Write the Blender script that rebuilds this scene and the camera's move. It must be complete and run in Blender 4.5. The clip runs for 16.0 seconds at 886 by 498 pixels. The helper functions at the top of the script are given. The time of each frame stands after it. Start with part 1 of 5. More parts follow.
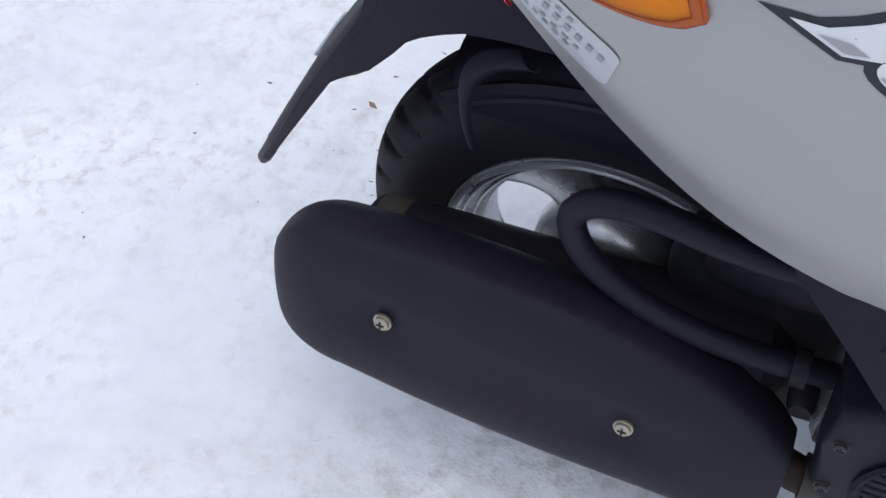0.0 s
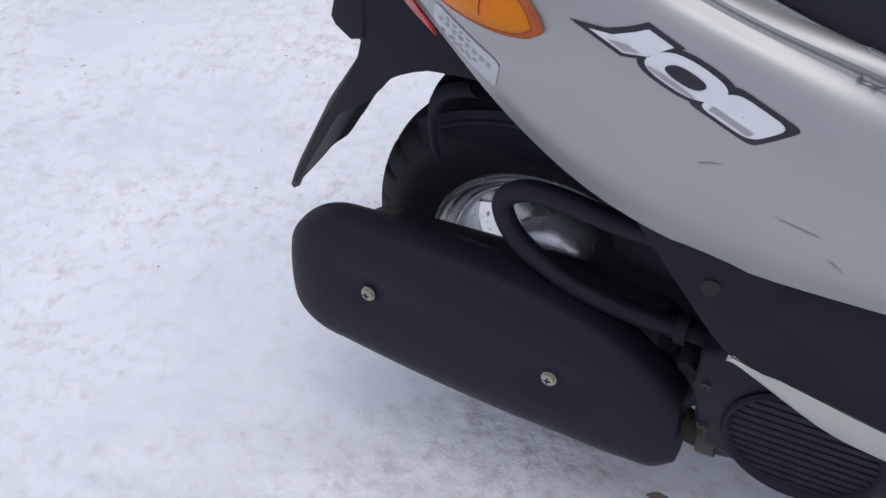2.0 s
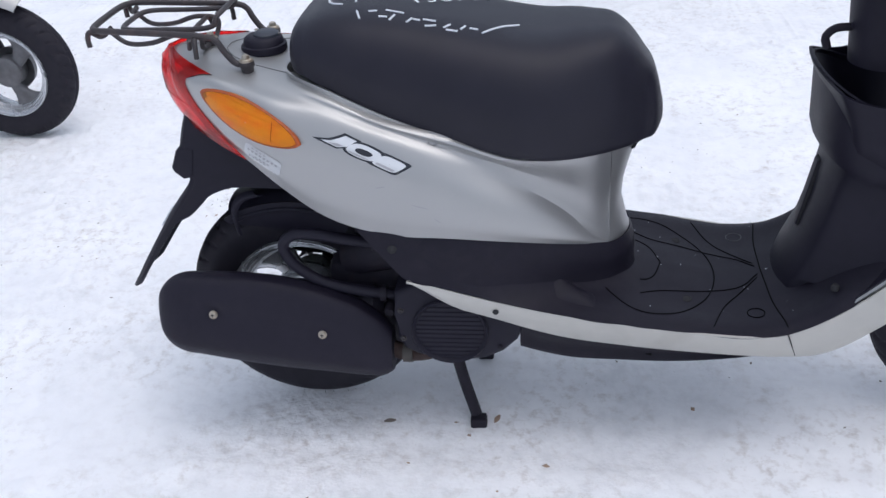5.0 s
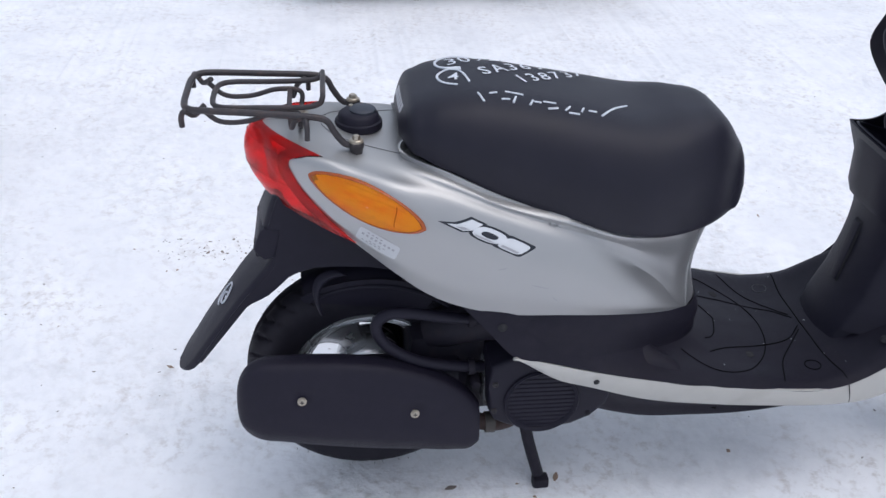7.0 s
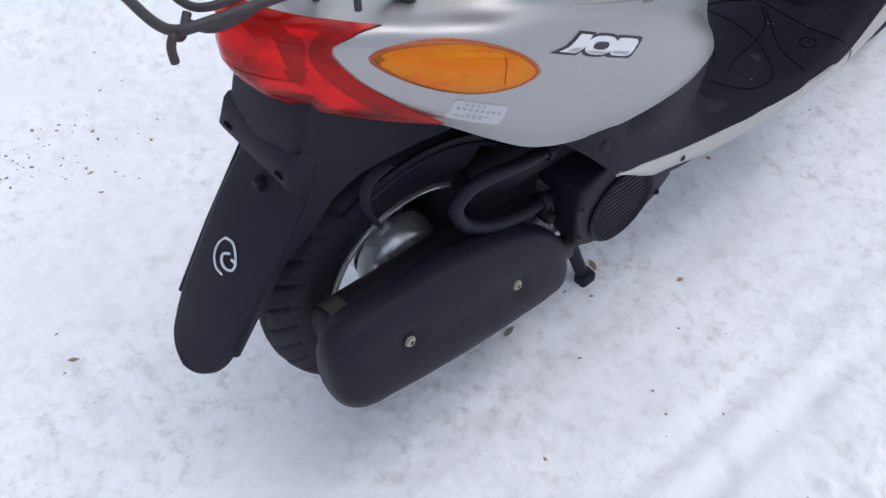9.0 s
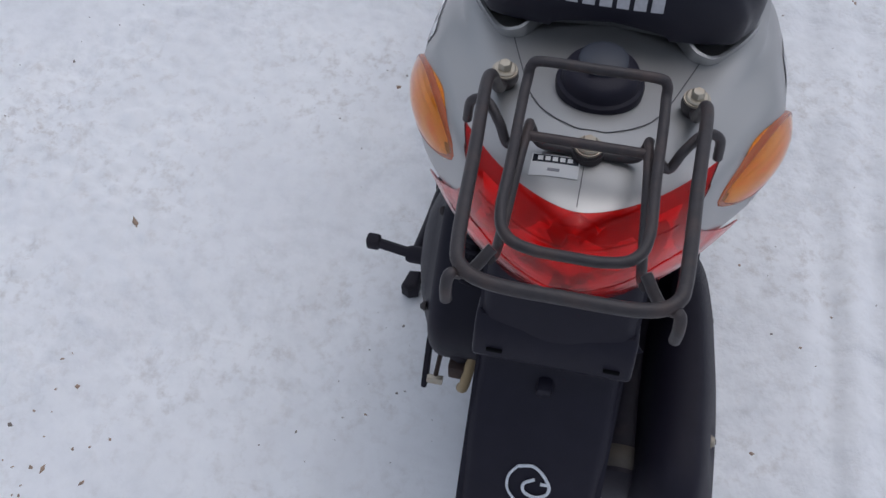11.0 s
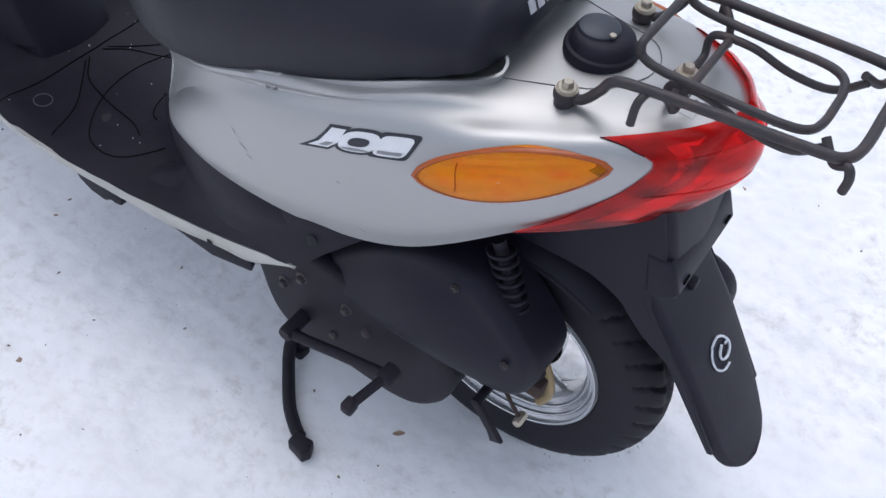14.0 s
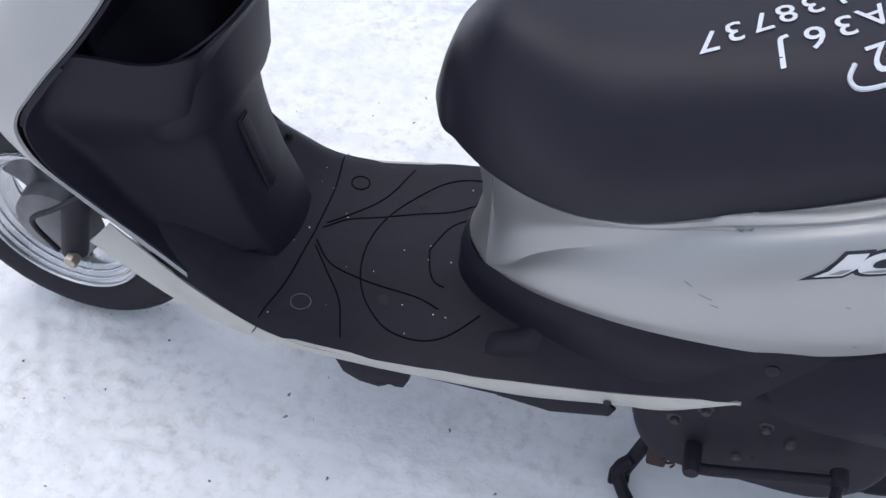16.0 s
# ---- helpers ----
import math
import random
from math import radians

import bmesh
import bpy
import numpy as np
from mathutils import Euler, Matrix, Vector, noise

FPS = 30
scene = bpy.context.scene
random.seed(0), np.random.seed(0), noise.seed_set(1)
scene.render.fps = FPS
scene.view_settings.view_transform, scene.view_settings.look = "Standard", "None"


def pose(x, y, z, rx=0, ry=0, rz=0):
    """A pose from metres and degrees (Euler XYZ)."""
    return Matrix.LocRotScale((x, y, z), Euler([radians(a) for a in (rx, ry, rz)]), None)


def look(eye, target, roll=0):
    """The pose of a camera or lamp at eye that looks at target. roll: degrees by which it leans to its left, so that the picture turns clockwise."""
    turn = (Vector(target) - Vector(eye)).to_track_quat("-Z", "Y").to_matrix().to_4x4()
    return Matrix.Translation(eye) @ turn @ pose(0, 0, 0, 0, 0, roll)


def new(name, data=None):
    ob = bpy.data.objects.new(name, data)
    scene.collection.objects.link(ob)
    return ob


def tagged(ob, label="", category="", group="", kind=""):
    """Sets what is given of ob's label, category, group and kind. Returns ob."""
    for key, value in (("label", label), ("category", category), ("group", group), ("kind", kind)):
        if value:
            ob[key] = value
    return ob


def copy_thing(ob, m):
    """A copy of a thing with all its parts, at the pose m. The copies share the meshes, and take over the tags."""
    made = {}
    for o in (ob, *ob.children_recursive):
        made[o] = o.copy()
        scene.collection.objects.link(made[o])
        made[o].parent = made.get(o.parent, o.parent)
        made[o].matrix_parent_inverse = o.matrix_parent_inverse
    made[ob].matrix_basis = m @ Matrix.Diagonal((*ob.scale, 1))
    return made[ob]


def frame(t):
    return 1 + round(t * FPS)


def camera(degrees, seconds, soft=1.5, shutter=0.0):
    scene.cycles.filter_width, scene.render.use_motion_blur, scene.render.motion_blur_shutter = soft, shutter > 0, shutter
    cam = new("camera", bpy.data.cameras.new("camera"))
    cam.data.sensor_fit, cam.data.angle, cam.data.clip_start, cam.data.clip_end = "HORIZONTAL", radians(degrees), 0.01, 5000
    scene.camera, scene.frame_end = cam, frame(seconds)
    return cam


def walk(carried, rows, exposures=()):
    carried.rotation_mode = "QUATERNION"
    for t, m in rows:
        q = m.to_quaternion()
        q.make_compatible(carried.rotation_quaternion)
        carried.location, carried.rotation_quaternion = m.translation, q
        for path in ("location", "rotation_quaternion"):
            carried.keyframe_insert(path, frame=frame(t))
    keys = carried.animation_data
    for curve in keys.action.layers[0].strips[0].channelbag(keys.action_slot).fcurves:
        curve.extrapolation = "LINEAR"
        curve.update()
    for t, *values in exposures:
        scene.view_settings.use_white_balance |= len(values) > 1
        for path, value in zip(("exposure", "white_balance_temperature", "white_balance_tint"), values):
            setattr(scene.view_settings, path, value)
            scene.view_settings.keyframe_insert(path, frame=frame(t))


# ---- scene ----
SKY, SUN = 0.160, 0.25
E = ((0, -0.12), (0.5, -0.08), (1.2, -0.10), (2.0, -0.32), (2.5, -0.6), (3.2, -0.5), (4.0, 0.0), (6.4, -0.06), (8.2, -0.02), (10.3, -0.2), (10.5, -0.22), (11, -0.62), (11.5, -0.45), (12.5, -0.38), (13, -0.1), (13.5, 0.05), (14.5, 0.08), (15, 0.12), (15.5, 0.25), (16, 0.12))
EXPO = tuple((float(t), float(e), 5680.0, 8.0) for t, e in E)
cam = camera(50.36, 16.0)
PATH = [
    (0, 0.1403, -0.4832, 0.8239, 39.017, 4.547, 24.089),
    (0.5, 0.1213, -0.4741, 0.8147, 39.235, 5.329, 21.605),
    (1, 0.1537, -0.4988, 0.8200, 39.374, 5.130, 20.588),
    (1.5, 0.2166, -0.5610, 0.8474, 42.566, 5.697, 23.431),
    (2, 0.3192, -0.6267, 0.8854, 46.828, 6.883, 28.969),
    (2.5, 0.3766, -0.6807, 0.9375, 48.234, 8.411, 31.831),
    (3, 0.4604, -0.8010, 0.9877, 48.600, 6.426, 28.139),
    (3.5, 0.5327, -0.9299, 1.0398, 49.326, 4.866, 21.377),
    (4, 0.5767, -1.0706, 1.0748, 52.772, 4.779, 14.513),
    (4.2, 0.5689, -1.1602, 1.0902, 54.468, 4.715, 13.051),
    (6.3, 0.1279, -1.4281, 1.2339, 60.295, 0.645, -2.055),
    (6.5, 0.0729, -1.3842, 1.2477, 60.012, 0.249, -1.534),
    (7, -0.0328, -1.2947, 1.2470, 58.451, -2.002, -6.469),
    (7.5, -0.1894, -1.2080, 1.2427, 56.603, -0.801, -12.786),
    (8, -0.3098, -1.0725, 1.2006, 51.610, -0.466, -19.496),
    (8.2, -0.3410, -0.9942, 1.1812, 48.429, -0.403, -22.739),
    (10.3, -0.5831, -0.2577, 1.1843, 38.910, 2.353, -61.541),
    (10.5, -0.5681, -0.1920, 1.1974, 38.675, 3.046, -62.865),
    (11, -0.5548, 0.0002, 1.2022, 36.076, 0.305, -77.469),
    (11.5, -0.5729, 0.1736, 1.2231, 36.647, -0.965, -89.845),
    (12, -0.4766, 0.3133, 1.2144, 35.411, 0.441, -99.124),
    (12.5, -0.3935, 0.4120, 1.1918, 32.938, -0.395, -110.602),
    (13, -0.3511, 0.4997, 1.1923, 36.670, -1.427, -127.992),
    (13.5, -0.3250, 0.6366, 1.2200, 40.151, -2.817, -137.259),
    (14, -0.2367, 0.6795, 1.2022, 40.075, -4.248, -145.349),
    (14.5, -0.0861, 0.7034, 1.2010, 38.826, -2.640, -151.958),
    (15, 0.0706, 0.7409, 1.2054, 41.095, -2.709, -153.598),
    (15.5, 0.2427, 0.8268, 1.2246, 41.945, -2.423, -160.916),
    (16, 0.3895, 0.8127, 1.1987, 42.883, -0.647, -164.018),
]
walk(cam, [(r[0], pose(*r[1:])) for r in PATH], EXPO)

# ---- world and light: an overcast winter day ----
world = bpy.data.worlds.new("sky")
scene.world = world
world.use_nodes = True
wn, wl = world.node_tree.nodes, world.node_tree.links
sky = wn.new("ShaderNodeTexSky")
sky.sky_type, sky.sun_disc = "NISHITA", False
sky.sun_elevation, sky.sun_rotation = radians(70), radians(120)
sky.air_density, sky.dust_density, sky.ozone_density = 0.6, 8.0, 0.5
wn["Background"].inputs[1].default_value = SKY
cloud = wn.new("ShaderNodeMix")
cloud.data_type = "RGBA"
cloud.inputs[0].default_value = 0.50
cloud.inputs[7].default_value = (5.4, 5.4, 5.5, 1.0)
wl.new(sky.outputs[0], cloud.inputs[6])
wl.new(cloud.outputs[2], wn["Background"].inputs[0])

sun_lamp = new("sun", bpy.data.lights.new("sun", "SUN"))
sun_lamp.data.energy, sun_lamp.data.angle, sun_lamp.data.color = SUN, radians(110), (1.0, 0.97, 0.94)
sun_lamp.matrix_world = look((0, 2.4, 6), (0.2, 0.0, 0.0))


# ---- materials ----
def material(name, colour, rough=0.5, metal=0.0, vary=0.15, scale=30.0, bump=0.0, bump_scale=400.0,
             dirt=None, dirt_amount=0.0, dirt_scale=6.0, coat=0.0, spec=0.5):
    """A surface with grain at two scales, relief and optional dirt."""
    m = bpy.data.materials.new(name)
    m.use_nodes = True
    n, l = m.node_tree.nodes, m.node_tree.links
    b = n["Principled BSDF"]
    b.inputs["Metallic"].default_value = metal
    b.inputs["Coat Weight"].default_value = coat
    b.inputs["Coat Roughness"].default_value = 0.08
    b.inputs["Specular IOR Level"].default_value = spec
    co = n.new("ShaderNodeTexCoord")
    t1 = n.new("ShaderNodeTexNoise")
    t1.inputs["Scale"].default_value, t1.inputs["Detail"].default_value = scale, 6
    l.new(co.outputs["Object"], t1.inputs["Vector"])
    t2 = n.new("ShaderNodeTexNoise")
    t2.inputs["Scale"].default_value, t2.inputs["Detail"].default_value = dirt_scale, 8
    l.new(co.outputs["Object"], t2.inputs["Vector"])
    mix = n.new("ShaderNodeMix")
    mix.data_type = "RGBA"
    dark = [c * (1 - vary) for c in colour]
    light = [min(1, c * (1 + vary)) for c in colour]
    mix.inputs[6].default_value, mix.inputs[7].default_value = (*dark, 1), (*light, 1)
    l.new(t1.outputs["Fac"], mix.inputs[0])
    out = mix.outputs[2]
    ramp = n.new("ShaderNodeValToRGB")
    ramp.color_ramp.elements[0].position, ramp.color_ramp.elements[1].position = 0.5, 0.75
    l.new(t2.outputs["Fac"], ramp.inputs[0])
    if dirt:
        k = n.new("ShaderNodeMath")
        k.operation = "MULTIPLY"
        k.inputs[1].default_value = dirt_amount
        l.new(ramp.outputs[0], k.inputs[0])
        m2 = n.new("ShaderNodeMix")
        m2.data_type = "RGBA"
        m2.inputs[7].default_value = (*dirt, 1)
        l.new(k.outputs[0], m2.inputs[0])
        l.new(out, m2.inputs[6])
        out = m2.outputs[2]
    l.new(out, b.inputs["Base Color"])
    rr = n.new("ShaderNodeMapRange")
    rr.inputs[3].default_value, rr.inputs[4].default_value = max(0.02, rough * 0.85), min(1, rough * 1.2)
    l.new(t2.outputs["Fac"], rr.inputs[0])
    l.new(rr.outputs[0], b.inputs["Roughness"])
    if bump:
        t3 = n.new("ShaderNodeTexNoise")
        t3.inputs["Scale"].default_value, t3.inputs["Detail"].default_value = bump_scale, 4
        l.new(co.outputs["Object"], t3.inputs["Vector"])
        bp = n.new("ShaderNodeBump")
        bp.inputs["Strength"].default_value, bp.inputs["Distance"].default_value = bump, 0.001
        l.new(t3.outputs["Fac"], bp.inputs["Height"])
        l.new(bp.outputs[0], b.inputs["Normal"])
    return m


def lens_material(name, colour, deep, clear, ribs, streak):
    """Clear coloured plastic of a lamp lens: moulded ribs, and darker streaks coloured in for thick plastic and shade
    inside the lamp.
    """
    m = bpy.data.materials.new(name)
    m.use_nodes = True
    n, l = m.node_tree.nodes, m.node_tree.links
    b = n["Principled BSDF"]
    b.inputs["Roughness"].default_value, b.inputs["IOR"].default_value = 0.06, 1.32
    b.inputs["Transmission Weight"].default_value = clear
    co = n.new("ShaderNodeTexCoord")
    wave = n.new("ShaderNodeTexWave")
    wave.bands_direction = "DIAGONAL"
    wave.inputs["Scale"].default_value, wave.inputs["Distortion"].default_value, wave.inputs["Detail"].default_value = ribs, 3.0, 2.0
    wave.inputs["Detail Scale"].default_value = 1.2
    l.new(co.outputs["Object"], wave.inputs["Vector"])
    stretch = n.new("ShaderNodeMapping")
    stretch.inputs["Scale"].default_value = streak
    l.new(co.outputs["Object"], stretch.inputs["Vector"])
    cloud = n.new("ShaderNodeTexNoise")
    cloud.inputs["Scale"].default_value, cloud.inputs["Detail"].default_value = 1.0, 4
    l.new(stretch.outputs[0], cloud.inputs["Vector"])
    both = n.new("ShaderNodeMath")
    both.operation = "MULTIPLY_ADD"
    both.inputs[1].default_value = 0.07
    l.new(wave.outputs["Fac"], both.inputs[0])
    l.new(cloud.outputs["Fac"], both.inputs[2])
    # Noise streaks of the deep tint imitate the reflector's light and dark play.
    ramp = n.new("ShaderNodeValToRGB")
    ramp.color_ramp.elements[0].position, ramp.color_ramp.elements[1].position = 0.50, 0.76
    ramp.color_ramp.elements[0].color, ramp.color_ramp.elements[1].color = (*colour, 1), (*deep, 1)
    l.new(both.outputs[0], ramp.inputs[0])
    l.new(ramp.outputs[0], b.inputs["Base Color"])
    bp = n.new("ShaderNodeBump")
    bp.inputs["Strength"].default_value, bp.inputs["Distance"].default_value = 0.12, 0.001
    l.new(both.outputs[0], bp.inputs["Height"])
    l.new(bp.outputs[0], b.inputs["Normal"])
    return m


SILVER = material("silver_paint", (0.415, 0.415, 0.415), 0.42, 0.80, 0.03, 900, 0.03, 900, (0.42, 0.41, 0.40), 0.15, 9.0, 0.0)
CREAM = material("aged_silver_plastic", (0.47, 0.46, 0.43), 0.45, 0.2, 0.06, 40, 0.05, 500, (0.25, 0.23, 0.2), 0.3, 20)
BLACK = material("black_plastic", (0.0130, 0.0118, 0.0215), 0.5, 0, 0.2, 60, 0.25, 900, (0.024, 0.022, 0.034), 0.2, 25, spec=0.22)
BOARD = material("dull_black_plastic", (0.0105, 0.0092, 0.0175), 0.52, 0, 0.25, 60, 0.3, 1200, (0.036, 0.032, 0.042), 0.2, 45, spec=0.22)
VINYL = material("seat_vinyl", (0.0110, 0.0104, 0.0195), 0.40, 0, 0.15, 30, 0.35, 1500, (0.025, 0.023, 0.036), 0.25, 12, spec=0.30)
RUBBER = material("tyre_rubber", (0.0170, 0.0155, 0.0230), 0.65, 0, 0.3, 50, 0.4, 700, (0.04, 0.036, 0.040), 0.3, 25, spec=0.25)
SHIELD = material("heat_shield_plastic", (0.0120, 0.0104, 0.0205), 0.5, 0, 0.2, 80, 0.5, 1400, (0.03, 0.026, 0.038), 0.15, 20, spec=0.24)
RODS = material("rack_black_enamel", (0.042, 0.037, 0.040), 0.45, 0.1, 0.3, 120, 0.3, 500, (0.12, 0.075, 0.06), 0.4, 40, spec=0.4)
CAST = material("cast_aluminium", (0.60, 0.61, 0.63), 0.26, 0.8, 0.10, 60, 0.2, 500, (0.16, 0.15, 0.15), 0.4, 14)
DULL = material("dull_grey_casting", (0.17, 0.17, 0.18), 0.5, 0.4, 0.2, 60, 0.3, 400, (0.06, 0.055, 0.055), 0.6, 18)
STEEL = material("zinc_steel", (0.44, 0.40, 0.33), 0.38, 0.8, 0.15, 120, 0.1, 300, (0.26, 0.16, 0.09), 0.5, 60)
RUST = material("rusty_steel", (0.05, 0.033, 0.030), 0.75, 0.3, 0.4, 90, 0.6, 400, (0.12, 0.07, 0.05), 0.5, 40)
IRON = material("black_iron", (0.0160, 0.0142, 0.0225), 0.55, 0.05, 0.35, 90, 0.4, 500, (0.05, 0.035, 0.03), 0.2, 45, spec=0.22)
CAN = material("sooty_muffler_steel", (0.075, 0.068, 0.062), 0.6, 0.4, 0.3, 50, 0.4, 300, (0.13, 0.10, 0.07), 0.4, 25)
WHITE_INK = material("white_paint_marker", (0.66, 0.69, 0.74), 0.6, 0, 0.2, 250, 0.1, 600)
DARK_INK = material("dark_decal_film", (0.02, 0.022, 0.03), 0.25, 0, 0.1, 50)
BADGE_WHITE = material("pale_decal_film", (0.72, 0.73, 0.75), 0.25, 0.2, 0.08, 60)
NAME_INK = material("worn_grey_print", (0.46, 0.46, 0.49), 0.5, 0, 0.25, 300)
PAPER = material("white_label_film", (0.62, 0.62, 0.62), 0.4, 0, 0.05, 50)
GREY_FILM = material("clear_label_film", (0.52, 0.53, 0.545), 0.3, 0.3, 0.04, 50)
GREY_INK = material("grey_print", (0.22, 0.22, 0.24), 0.5, 0, 0.1, 80)
STICKER_INK = material("faded_print", (0.33, 0.33, 0.345), 0.5, 0, 0.1, 80)
SEAM = material("dark_gap", (0.03, 0.03, 0.033), 0.8, spec=0.2)
FINE_SEAM = material("fine_seam", (0.12, 0.12, 0.125), 0.7, spec=0.2)
GROOVE = material("groove_black", (0.003, 0.003, 0.004), 0.9, spec=0.1)
AMBER = lens_material("amber_lens", (1.0, 0.33, 0.004), (0.97, 0.17, 0.003), 0.92, 55.0, (26, 26, 60))
AMBER_RIM = material("amber_lens_rim", (0.34, 0.075, 0.012), 0.25, 0, 0.25, 60)
BRIGHT = material("indicator_reflector", (0.95, 0.94, 0.92), 0.30, 0.18, 0.06, 50, 0.9, 90)
RED = lens_material("red_lens", (1.0, 0.024, 0.022), (0.52, 0.007, 0.008), 0.90, 9.0, (16, 12, 45))
REFLECTOR = material("lamp_reflector", (0.90, 0.89, 0.88), 0.22, 0.85, 0.05, 60)
HOSE_TAN = material("tan_hose", (0.30, 0.22, 0.11), 0.55, 0, 0.2, 60)
GRIT = material("grit_and_bark", (0.22, 0.19, 0.17), 0.9, 0, 0.5, 25, spec=0.2)
LEAF = material("dead_leaf", (0.34, 0.25, 0.19), 0.8, 0, 0.4, 60, spec=0.2)


# ---- building tools ----
def part(name, mesh, mat, parent=None, label="", sharp=40, mats=()):
    """One mesh object from (vertices, faces), or from a bmesh, under its thing."""
    me = bpy.data.meshes.new(name)
    if isinstance(mesh, tuple):
        me.from_pydata([tuple(map(float, v)) for v in mesh[0]], [], [tuple(map(int, f)) for f in mesh[1]])
        bm = bmesh.new()
        bm.from_mesh(me)
    else:
        bm = mesh
    bmesh.ops.remove_doubles(bm, verts=bm.verts, dist=1e-6)
    bmesh.ops.recalc_face_normals(bm, faces=bm.faces)
    bm.to_mesh(me)
    bm.free()
    me.shade_smooth()
    me.set_sharp_from_angle(angle=radians(sharp))
    me.materials.append(mat)
    ob = new(name, me)
    if parent is not None:
        ob.parent = parent
    if label:
        ob["label"] = label
    return ob


def spline(points, per=6, closed=False):
    """Points along a smooth curve through the given ones."""
    p = np.array(points, float)
    n = len(p)
    out = []
    for i in range(n if closed else n - 1):
        if closed:
            a, b, c, d = p[(i - 1) % n], p[i], p[(i + 1) % n], p[(i + 2) % n]
        else:
            b, c = p[i], p[i + 1]
            a = p[i - 1] if i else 2 * b - c
            d = p[i + 2] if i + 2 < n else 2 * c - b
        for k in range(per):
            s = k / per
            out.append(0.5 * (2 * b + (c - a) * s + (2 * a - 5 * b + 4 * c - d) * s * s + (3 * b - a - 3 * c + d) * s ** 3))
    if not closed:
        out.append(p[-1])
    return np.array(out)


def grid(rows, closed=False, caps=False):
    """Faces over rows of points; closed: each row is a ring."""
    rows = [np.array(r, float) for r in rows]
    n = len(rows[0])
    verts = np.concatenate(rows)
    faces = []
    for i in range(len(rows) - 1):
        for j in range(n if closed else n - 1):
            k = (j + 1) % n
            faces.append((i * n + j, i * n + k, (i + 1) * n + k, (i + 1) * n + j))
    if caps:
        faces.append(tuple(range(n)))
        faces.append(tuple((len(rows) - 1) * n + j for j in range(n)))
    return verts, faces


def shell(rows, thick):
    """A sheet of real thickness over rows of points."""
    rows = np.array([np.array(r, float) for r in rows])
    du, dv = np.gradient(rows, axis=0), np.gradient(rows, axis=1)
    nn = np.cross(du, dv)
    nn /= np.maximum(np.linalg.norm(nn, axis=2, keepdims=True), 1e-9)
    top, low = rows, rows - nn * thick
    r, c = rows.shape[:2]
    verts = np.concatenate([top.reshape(-1, 3), low.reshape(-1, 3)])
    o = r * c
    faces = []
    for i in range(r - 1):
        for j in range(c - 1):
            a, b, d, e = i * c + j, i * c + j + 1, (i + 1) * c + j + 1, (i + 1) * c + j
            faces += [(a, b, d, e), (o + e, o + d, o + b, o + a)]
    edge = [j for j in range(c)] + [i * c + c - 1 for i in range(1, r)] + [(r - 1) * c + j for j in range(c - 2, -1, -1)] + [i * c for i in range(r - 2, 0, -1)]
    for a, b in zip(edge, edge[1:] + edge[:1]):
        faces.append((a, b, o + b, o + a))
    return verts, faces


def tube(points, radius, sides=10, per=6, closed=False, smooth=True):
    """A round rod along a curve."""
    p = spline(points, per, closed) if smooth else np.array(points, float)
    n = len(p)
    tan = np.gradient(p, axis=0) if not closed else np.roll(p, -1, 0) - np.roll(p, 1, 0)
    tan /= np.maximum(np.linalg.norm(tan, axis=1, keepdims=True), 1e-9)
    up = np.array([0, 0, 1.0]) if abs(tan[0][2]) < 0.9 else np.array([1.0, 0, 0])
    rings = []
    u = up - tan[0] * np.dot(up, tan[0])
    for i in range(n):
        u = u - tan[i] * np.dot(u, tan[i])
        u /= np.linalg.norm(u)
        w = np.cross(tan[i], u)
        r = radius[min(i * len(radius) // n, len(radius) - 1)] if isinstance(radius, (list, tuple)) else radius
        rings.append([p[i] + r * (math.cos(a) * u + math.sin(a) * w) for a in np.linspace(0, 2 * math.pi, sides, endpoint=False)])
    if closed:
        rings.append(rings[0])
        return grid(rings, True)
    return grid(rings, True, True)


def lathe(profile, centre, axis="y", seg=64):
    """A turned body: profile of (radius, along) about an axis through centre."""
    rings = []
    for a in np.linspace(0, 2 * math.pi, seg, endpoint=False):
        ring = []
        for r, h in profile:
            c, s = r * math.cos(a), r * math.sin(a)
            v = {"y": (c, h, s), "z": (c, s, h), "x": (h, c, s)}[axis]
            ring.append(np.array(v) + np.array(centre))
        rings.append(ring)
    rings.append(rings[0])
    return grid(rings)


def prism(outline, low, high, axis="y", bevel=0.0, seg=3):
    """A plate cut to an outline, from low to high along the axis, with rounded edges. Returns a bmesh."""
    def place(p, h):
        return {"y": (p[0], h, p[1]), "z": (p[0], p[1], h), "x": (h, p[0], p[1])}[axis]
    bm = bmesh.new()
    a = [bm.verts.new(place(p, low)) for p in outline]
    b = [bm.verts.new(place(p, high)) for p in outline]
    bm.faces.new(a)
    bm.faces.new(b[::-1])
    for i in range(len(a)):
        j = (i + 1) % len(a)
        bm.faces.new((a[i], b[i], b[j], a[j]))
    if bevel:
        es = [e for e in bm.edges if (e.verts[0] in a) == (e.verts[1] in a)]
        bmesh.ops.bevel(bm, geom=es, offset=bevel, segments=seg, affect="EDGES", profile=0.5)
    return bm


